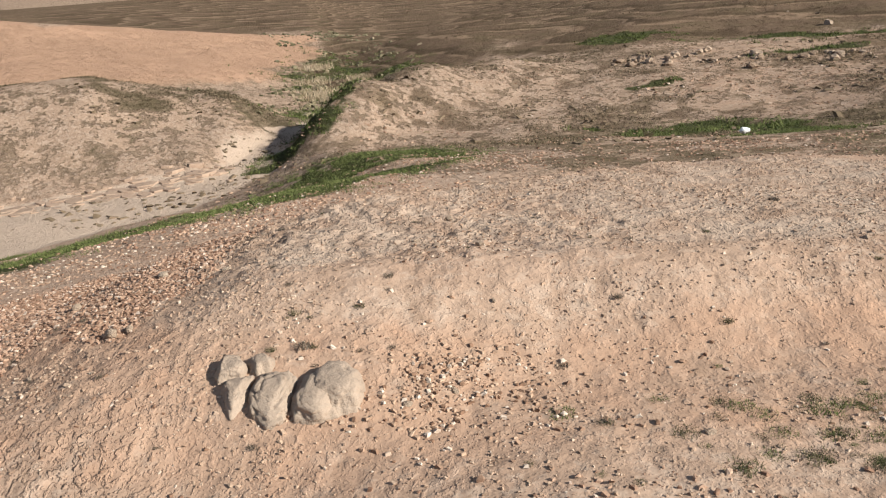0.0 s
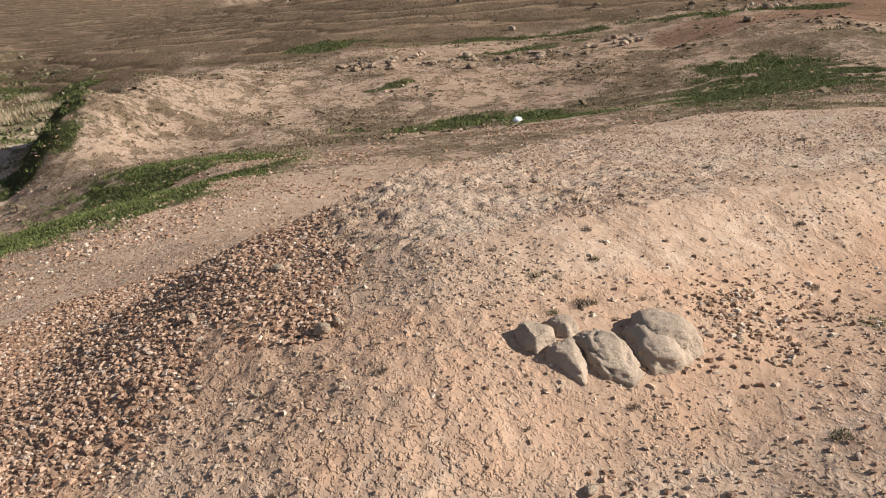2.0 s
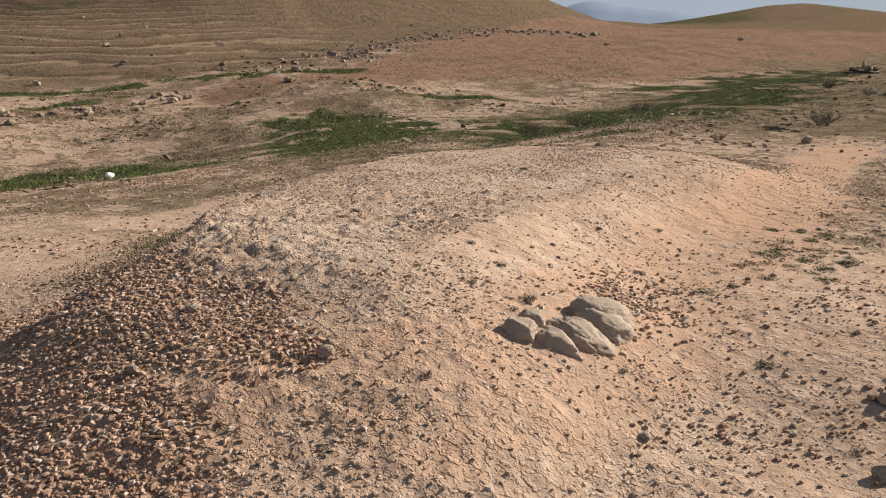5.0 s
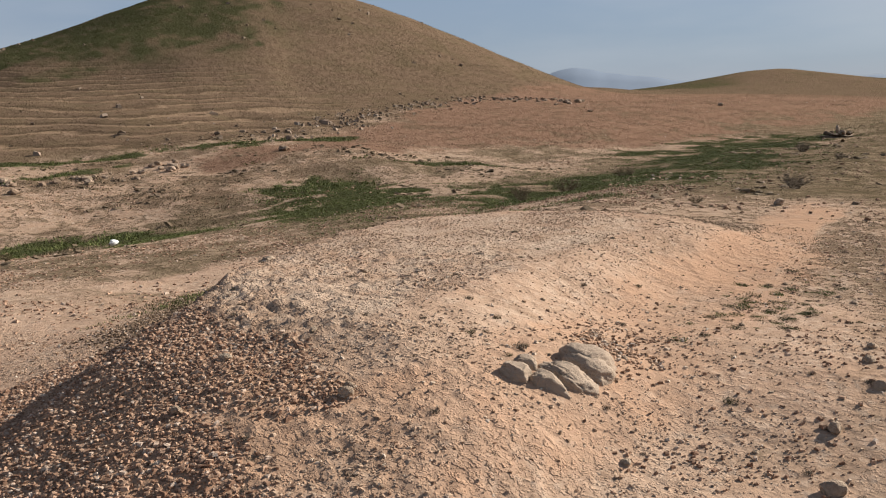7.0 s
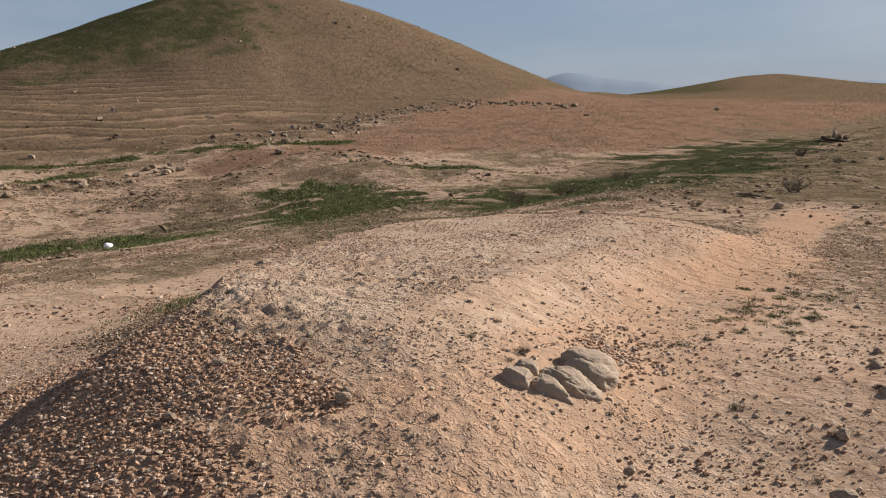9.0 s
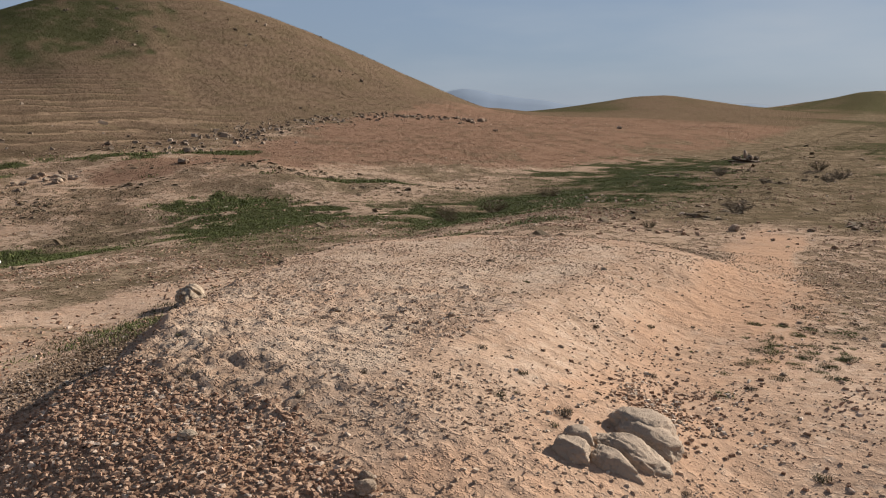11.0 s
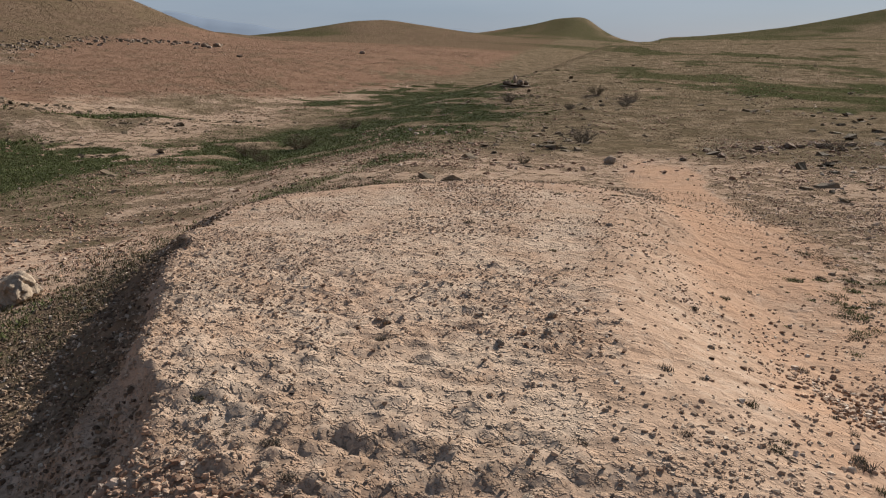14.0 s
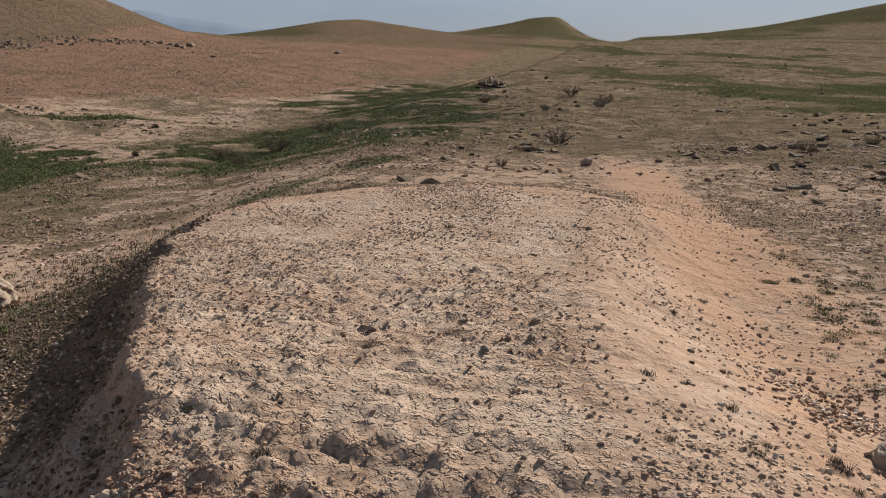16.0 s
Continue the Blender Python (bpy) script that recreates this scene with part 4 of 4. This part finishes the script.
x, y = scatter(80000, -2.6, 4.8, 2.3, 7.1, crumbs_on)
tagged(new("crumbs", stone_mesh("crumbs", x, y, sizes(len(x), 0.003, 0.012, 2.8), CLOD, 0.3, 0.6)), "crumbled tan earth strewn over the bare mound", "earth crumbs", kind="stuff")
x, y = scatter(5200, -2.3, -0.5, 2.6, 4.25, lambda x, y: np.clip(0.35 + 0.9 * fbm(x, y, 0.45, 3, 93), 0.03, 1))
gravel("flank_clods", "rough tan earth clods on the crumbling flank of the mound", x, y, 0.005, 0.018, CLOD, 0.5, 0.45, 2.6)
x, y = scatter(16000, -7, -1.2, 5.6, 10, lambda x, y: step(0.05, 0.3, inside_of(x, y, PILE)) * (1 - greens(x, y)) * np.clip(0.25 + 0.7 * fbm(x, y, 0.9, 3, 94), 0.04, 1))
gravel("verge_pebbles", "brown and pale pebbles on the bare slope above the wash", x, y, 0.006, 0.026, PEBBLE, 0.35, 0.5, 2.6)
EDGE = MOUND[:8]
x, y = along(EDGE, 4500, 0.09)
gravel("edge_clods", "rough earth clods along the crumbling edge of the mound", x, y, 0.003, 0.014, CLOD, 0.45, 0.45, 3.0)
x, y = scatter(34000, -3.6, 5.0, 2.2, 7.2, lambda x, y: np.clip(0.2 + 0.6 * fbm(x, y, 0.8, 3, 73), 0.05, 1) * (0.4 + 0.6 * step(3.0, 3.5, y)) * step(-0.2, 0.3, np.abs(y - 3.9 - 0.06 * x) + step(1.5, 0.5, x)))
gravel("pebbles", "small brown and pale pebbles on bare tan earth", x, y, 0.004, 0.015, PEBBLE, 0.33, 0.5, 2.4)
x, y = scatter(9000, -0.8, 1.6, 2.9, 4.2, lambda x, y: np.exp(-(((x - 0.05) / 0.42) ** 2) - (((y - 3.52) / 0.3) ** 2)) * np.clip(0.7 + 0.8 * fbm(x, y, 0.2, 2, 74), 0, 1))
gravel("pebble_patch", "patch of loose brown and pale pebbles beside the boulders", x, y, 0.006, 0.02, PEBBLE, 0.28, 0.55)
x, y = scatter(30000, 0.2, 10.0, -2.0, 4.3, lambda x, y: step(0.02, -0.2, y - np.interp(x, LANE[0], LANE[1]) + 0.1 * fbm(x, y, 1.7, 4, 61)) * step(1.2, 2.8, x) * np.clip(0.6 + 0.5 * fbm(x, y, 0.6, 3, 75), 0.1, 1))
gravel("field_gravel", "brown gravel and clods strewn over the field", x, y, 0.005, 0.026, GRAVEL, 0.45, 0.45, 2.6)
x, y = scatter(5000, -1.5, 1.5, 0.5, 3.0, lambda x, y: 0.35 + 0.4 * fbm(x, y, 0.7, 3, 76))
gravel("track_gravel", "pale and brown pebbles beside the worn track", x, y, 0.004, 0.02)
x, y = scatter(34000, -5, 8, 6.5, 12.5, lambda x, y: step(0.9, 1.4, inside_of(x, y, MOUND)) * (1 - 0.9 * greens(x, y)) * np.clip(0.45 + 0.6 * fbm(x, y, 1.2, 3, 77), 0.05, 1))
gravel("hollow_gravel", "brown stones strewn over the hollow behind the mound", x, y, 0.007, 0.035, GRAVEL, 0.42, 0.5, 2.6)
x, y = scatter(26000, 5, 34, -6, 9.5, lambda x, y: np.clip(0.1 + 1.0 * fbm(x, y, 1.2, 4, 78), 0.02, 1) * np.exp(-(x - 5) / 16))
gravel("plain_gravel", "dark stones scattered over the dry plain", x, y, 0.01, 0.055, sink=0.4, flat=0.45, power=3.0)
x, y = scatter(14000, -5, 20, 13, 26, lambda x, y: np.clip(0.4 + 0.6 * fbm(x, y, 2.5, 3, 79), 0.05, 1))
gravel("bank_gravel", "brown stones scattered over the sloping field", x, y, 0.01, 0.05, sink=0.4, flat=0.5, power=3.0)
x, y = scatter(16000, 4.5, 42, -9, 13, lambda x, y: np.clip(-0.1 + 1.3 * fbm(x, y, 1.6, 4, 87), 0.01, 1) * np.exp(-(x - 4.5) / 18) * (1 - greens(x, y)))
tagged(new("plain_scrub", stone_mesh("plain_scrub", x, y, sizes(len(x), 0.03, 0.13, 2.6), SCRUB, 0.42, 0.28)), "low dark withered scrub dotting the dry plain", "scrub", kind="stuff")
x, y = scatter(9000, -8, 14, 12.5, 26, lambda x, y: np.clip(-0.1 + 1.2 * fbm(x, y, 1.4, 4, 88), 0.01, 1) * (1 - greens(x, y)))
tagged(new("field_scrub", stone_mesh("field_scrub", x, y, sizes(len(x), 0.03, 0.13, 2.6), SCRUB, 0.42, 0.28)), "low dark withered scrub on the sloping field", "scrub", kind="stuff")
x, y = scatter(4000, -19, -5.5, 13, 23, lambda x, y: step(3.4, 1.5, near_line(x, y, RIDGE)[0]) * np.clip(-0.05 + 1.2 * fbm(x, y, 1.2, 4, 89), 0.01, 1))
tagged(new("ridge_scrub", stone_mesh("ridge_scrub", x, y, sizes(len(x), 0.03, 0.12, 2.6), SCRUB, 0.42, 0.28)), "low dark withered scrub on the ridge", "scrub", kind="stuff")
x, y = scatter(9000, -13, 0, 19, 48, lambda x, y: step(3.2, 0.8, near_line(x, y, WASH)[0] + 0.8 * fbm(x, y, 1.5, 3, 92)) * step(19, 24, y) * np.clip(0.3 + 0.9 * fbm(x, y, 1.1, 3, 91), 0.0, 1))
tagged(new("wash_scrub", stone_mesh("wash_scrub", x, y, sizes(len(x), 0.04, 0.17, 2.4), WASH_SCRUB, 0.35, 0.5)), "dull green and grey scrub filling the upper wash", "scrub", kind="stuff")
x, y = scatter(9000, 15, 60, 13, 32, lambda x, y: (inside_of(x, y, RED_FIELD) < 0) * np.clip(0.35 + 0.8 * fbm(x, y, 4, 3, 80), 0.03, 1))
gravel("red_gravel", "reddish stones scattered over the red field", x, y, 0.012, 0.06, sink=0.42, flat=0.5, power=3.0)


# ---- plants ----
def leaf_material(name, low, high):
    m, t, b = material(name)
    rnd = t.nodes.new("ShaderNodeNewGeometry").outputs["Random Per Island"]
    t.links.new(mix(t, rnd, low, high), b.inputs["Base Color"])
    b.inputs["Roughness"].default_value = 0.8
    return m


GRASS = leaf_material("grass", (0.06, 0.075, 0.02), (0.16, 0.172, 0.058))
DRYGRASS = leaf_material("dry_grass", (0.10, 0.08, 0.04), (0.34, 0.26, 0.16))
WEED = leaf_material("weed", (0.055, 0.055, 0.025), (0.145, 0.122, 0.06))
STRAW = leaf_material("straw", (0.07, 0.052, 0.03), (0.19, 0.145, 0.085))
REED = leaf_material("reed", (0.30, 0.22, 0.13), (0.52, 0.42, 0.29))
TWIG = leaf_material("twig", (0.075, 0.058, 0.042), (0.21, 0.165, 0.12))


def blades(n, spread, height, width, lean, seed):
    """Places and triangles of n thin leaves strewn round the origin, each leaning its own way."""
    r = np.random.default_rng(seed)
    a, d = r.uniform(0, 2 * np.pi, n), spread * r.uniform(0, 1, n) ** 0.7
    bx, by = d * np.cos(a), d * np.sin(a)
    h, w = height * r.uniform(0.3, 1.1, n), width * r.uniform(0.6, 1.3, n)
    out = r.uniform(0, 2 * np.pi, n)
    l = lean * height * r.uniform(0.2, 1.2, n)
    sx, sy = -np.sin(out) * w / 2, np.cos(out) * w / 2
    z0 = -0.004 + 0 * h
    v = np.stack([np.stack(p, 1) for p in ((bx - sx, by - sy, z0), (bx + sx, by + sy, z0), (bx + l * np.cos(out), by + l * np.sin(out), h))], 1)
    return v.reshape(-1, 3), np.arange(3 * n).reshape(-1, 3)


def tuft_mesh(name, seed, n, spread, height, width, lean, mat):
    return mesh_from(name, *blades(n, spread, height, width, lean, seed), mat)


DRY_TUFTS = [tuft_mesh("dry_tuft", 100 + n, 170, 0.03, 0.016, 0.0022, 1.2, TWIG if n % 3 else WEED) for n in range(6)]
GREEN_TUFTS = [tuft_mesh("weed", 120 + n, 260, 0.06, 0.010, 0.004, 1.6, GRASS if n % 3 else WEED) for n in range(5)]


def plant(name, meshes, x, y, size, label, category, group):
    ob = new(name, meshes[rng.integers(len(meshes))])
    ob.matrix_basis = put_at(x, y, 0, rng.uniform(0, 360)) @ Matrix.Diagonal((size, size, size, 1))
    return tagged(ob, label, category, group)


x, y = scatter(260, -2.6, 3.5, 2.0, 5.6, lambda x, y: 0.42 + 0 * x)
for x, y, size in zip(x, y, sizes(len(x), 0.45, 1.15)):
    plant("dry_tuft", DRY_TUFTS, x, y, size, "withered brown grass tuft on bare earth", "grass tuft", "withered tufts on the mound")
for x, y, size in ((-0.557, 3.72, 1.4), (-0.656, 3.95, 1.0), (-0.377, 4.0, 1.0), (-0.62, 3.2, 0.9), (-0.1, 2.83, 1.2), (0.5, 3.75, 1.0)):
    plant("dry_tuft", DRY_TUFTS, x, y, size, "dark withered tuft beside the boulders", "grass tuft", "withered tufts on the mound")
x, y = rng.normal(1.5, 0.5, 90), rng.normal(3.25, 0.22, 90)
for x, y, size in zip(x, y, sizes(90, 0.35, 1.2)):
    plant("weed", GREEN_TUFTS, x, y, size, "low green weed spreading over bare earth", "weed", "weeds in the worn hollow")
x, y = scatter(110, 2.0, 9.5, 0.0, 3.0, lambda x, y: 0.5 + 0 * x)
for x, y, size in zip(x, y, sizes(len(x), 0.4, 1.2)):
    plant("weed", GREEN_TUFTS, x, y, size, "dull green weed among gravel", "weed", "weeds in the gravelly field")


def turf(name, label, x, y, height, per, width, mat, spread=0.07, lean=0.8):
    """Many small clumps of blades on the land, in one mesh."""
    shapes = [blades(per, spread, height, width, lean, 300 + k) for k in range(6)]
    z = land(x, y)
    pick, spin, size = rng.integers(0, 6, len(x)), rng.uniform(0, 2 * np.pi, len(x)), rng.uniform(0.5, 1.3, len(x))
    vs, fs, base = [], [], 0
    for k, (v, f) in enumerate(shapes):
        i = np.flatnonzero(pick == k)
        c, s = np.cos(spin[i])[:, None] * size[i, None], np.sin(spin[i])[:, None] * size[i, None]
        px = v[None, :, 0] * c - v[None, :, 1] * s + x[i, None]
        py = v[None, :, 0] * s + v[None, :, 1] * c + y[i, None]
        pz = v[None, :, 2] * size[i, None] + z[i, None]
        vs.append(np.stack([px, py, pz], -1).reshape(-1, 3))
        fs.append((f[None] + base + (np.arange(len(i)) * len(v))[:, None, None]).reshape(-1, 3))
        base += len(i) * len(v)
    return tagged(new(name, mesh_from(name, np.concatenate(vs), np.concatenate(fs), mat)), label, "grass", kind="stuff")


x, y = scatter(26000, -9, 1.5, 7.5, 15, lambda x, y: greens(x, y) * step(14.5, 13, y))
turf("bank_grass", "short green grass on the bank of the wash", x, y, 0.022, 14, 0.01, GRASS, 0.09, 1.2)
x, y = scatter(75000, 0, 30, 6.5, 17, lambda x, y: greens(x, y) * np.exp(-np.clip(x - 12, 0, None) / 14))
turf("meadow_grass", "short green grass in the shallow hollow", x, y, 0.018, 14, 0.012, GRASS, 0.12, 1.6)
x, y = scatter(26000, -14, 16, 15, 40, lambda x, y: greens(x, y))
turf("far_grass", "patches of green grass on the slopes", x, y, 0.06, 14, 0.022, GRASS, 0.16, 1.2)
x, y = scatter(9000, -1.8, 4.6, 5.2, 9.2, lambda x, y: step(0.3, 0.7, inside_of(x, y, MOUND)) * step(1.9, 1.1, inside_of(x, y, MOUND)) * step(5.3, 6.0, y - 0.3 * x) * step(-0.5, 0.1, x) * 0.8)
turf("shade_grass", "thin dull grass at the shaded foot of the mound", x, y, 0.025, 16, 0.005, WEED, 0.06, 1.0)
x, y = scatter(16000, 3.5, 26, -4, 9.5, lambda x, y: np.clip(0.3 + 0.7 * fbm(x, y, 1.7, 4, 61), 0.02, 1) * np.exp(-(x - 3.5) / 14) * (1 - greens(x, y)))
turf("plain_stubble", "withered stubble on the dry plain", x, y, 0.016, 18, 0.007, STRAW, 0.09, 1.6)
x, y = scatter(9000, -6, 9, 13, 26, lambda x, y: np.clip(0.1 + 0.9 * fbm(x, y, 1.7, 4, 61), 0.0, 1) * (1 - greens(x, y)))
turf("field_stubble", "withered stubble on the sloping field", x, y, 0.04, 14, 0.014, STRAW, 0.15, 1.6)
x, y = scatter(26000, -19, -6, 12, 23, lambda x, y: np.clip(0.15 + 0.9 * fbm(x, y, 1.7, 4, 61), 0.0, 1) * step(3.2, 1.5, near_line(x, y, RIDGE)[0]))
turf("ridge_stubble", "dull stubble on the ridge beyond the wash", x, y, 0.035, 14, 0.014, STRAW, 0.16, 1.6)


def shrub(seed, size, mat=TWIG, twigs=32):
    """A leafless bush: bent stems and a cloud of fine twigs."""
    r = random.Random(seed)
    top = tagged(new("bush"), "", "bush")
    def rods(name, lot):
        cu = bpy.data.curves.new(name, "CURVE")
        cu.dimensions, cu.bevel_depth, cu.bevel_resolution, cu.resolution_u = "3D", 1.0, 0, 2
        for pts, thick in lot:
            sp = cu.splines.new("POLY")
            sp.points.add(len(pts) - 1)
            for k, (q, p) in enumerate(zip(sp.points, pts)):
                q.co, q.radius = (*p, 1.0), thick * (1 - 0.75 * k / (len(pts) - 1))
        ob = new(name, cu)
        me = bpy.data.meshes.new_from_object(ob.evaluated_get(bpy.context.evaluated_depsgraph_get()))
        bpy.data.objects.remove(ob)
        me.materials.clear()
        me.materials.append(mat)
        return part(name, me, top)
    stems, fine = [], []
    for _ in range(twigs):
        a, up = r.uniform(0, 6.283), r.uniform(0.25, 1.0)
        p, way, pts = Vector((0.04 * math.cos(a), 0.04 * math.sin(a), -0.03)), Vector((math.cos(a), math.sin(a), 0.4 + 1.3 * up)).normalized(), []
        for k in range(6):
            pts.append(p.copy())
            p = p + way * size * r.uniform(0.12, 0.2)
            way = (way + Vector((r.gauss(0, 0.28), r.gauss(0, 0.28), r.gauss(0.02, 0.2)))).normalized()
        stems.append((pts, 0.012 * size))
        for k in (2, 3, 4, 5):
            for _ in range(3):
                q, w, branch = pts[k].copy(), Vector((r.gauss(0, 1), r.gauss(0, 1), r.gauss(0.5, 0.7))).normalized(), []
                for _ in range(3):
                    branch.append(q.copy())
                    q = q + w * size * r.uniform(0.05, 0.11)
                    w = (w + Vector((r.gauss(0, 0.4), r.gauss(0, 0.4), r.gauss(0, 0.3)))).normalized()
                fine.append((branch, 0.008 * size))
    for k in range(0, len(stems), 8):
        rods("stem", stems[k:k + 1])
    crown = rods("crown", fine + [s for k, s in enumerate(stems) if k % 8])
    crown["kind"] = "stuff"
    return top


BUSH_A, BUSH_B = shrub(5, 0.36, TWIG, 48), shrub(6, 0.33, STRAW, 48)
for ob in (BUSH_A, BUSH_B):
    ob["label"], ob["group"] = "leafless grey-brown bush on the dry plain", "bushes on the plain"
BUSH_A.matrix_basis = put_at(8.6, 5.6) @ Matrix.Diagonal((0.75, 0.75, 0.75, 1))
BUSH_B.matrix_basis = put_at(9.9, 10.2)
for x, y, size, src in ((9.0, 10.6, 0.8, BUSH_B), (14.3, 5.5, 0.6, BUSH_A), (8.2, 10.0, 0.6, BUSH_B), (13.2, 6.4, 0.45, BUSH_A), (15.5, 5.5, 0.8, BUSH_A), (18.5, 6.5, 0.9, BUSH_B), (16.5, 8.2, 0.8, BUSH_A), (8.3, 2.6, 0.55, BUSH_A), (9.6, 1.6, 0.6, BUSH_B), (6.1, 5.9, 0.35, BUSH_B), (12.0, 10.2, 0.9, BUSH_B), (-3.2, 19.8, 0.6, BUSH_A), (1.9, 15.4, 0.5, BUSH_B)):
    ob = copy_thing(src, put_at(x, y, 0, 57 * x))
    ob.scale = (size, size, size)

# pale reeds in the upper wash
for x, y, size in ((-6.6, 26.2, 1.0), (-7.2, 27.6, 1.2), (-5.9, 28.2, 1.0), (-7.9, 29.6, 1.1), (-6.4, 30.8, 1.0), (-5.2, 24.6, 0.7), (-8.6, 32.6, 1.2)):
    ob = new("reed_clump", tuft_mesh("reed_clump", int(100 + 10 * abs(x)), 500, 0.7, 0.24, 0.018, 0.8, REED))
    ob.matrix_basis = put_at(x, y) @ Matrix.Diagonal((size, size, size, 1))
    tagged(ob, "pale dry reeds standing in the upper wash", "reeds", "reeds in the wash")

# white bag lying on the grass
m, t, b = material("white_plastic")
t.links.new(mix(t, noise_at(t, 14), (0.7, 0.7, 0.68), (0.86, 0.86, 0.84)), b.inputs["Base Color"])
b.inputs["Roughness"].default_value = 0.5
ob = new("plastic_bag", rock_mesh("plastic_bag", 91, (0.17, 0.12, 0.1), m, 4, 5, 0.22, 0.06))
ob.matrix_basis = put_at(3.3, 14.6, 0.0, 20)
tagged(ob, "crumpled white plastic bag lying on green grass", "bag")


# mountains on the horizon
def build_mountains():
    m, t, b = material("hazed_rock")
    # blue-grey haze of the air is put into the base colour
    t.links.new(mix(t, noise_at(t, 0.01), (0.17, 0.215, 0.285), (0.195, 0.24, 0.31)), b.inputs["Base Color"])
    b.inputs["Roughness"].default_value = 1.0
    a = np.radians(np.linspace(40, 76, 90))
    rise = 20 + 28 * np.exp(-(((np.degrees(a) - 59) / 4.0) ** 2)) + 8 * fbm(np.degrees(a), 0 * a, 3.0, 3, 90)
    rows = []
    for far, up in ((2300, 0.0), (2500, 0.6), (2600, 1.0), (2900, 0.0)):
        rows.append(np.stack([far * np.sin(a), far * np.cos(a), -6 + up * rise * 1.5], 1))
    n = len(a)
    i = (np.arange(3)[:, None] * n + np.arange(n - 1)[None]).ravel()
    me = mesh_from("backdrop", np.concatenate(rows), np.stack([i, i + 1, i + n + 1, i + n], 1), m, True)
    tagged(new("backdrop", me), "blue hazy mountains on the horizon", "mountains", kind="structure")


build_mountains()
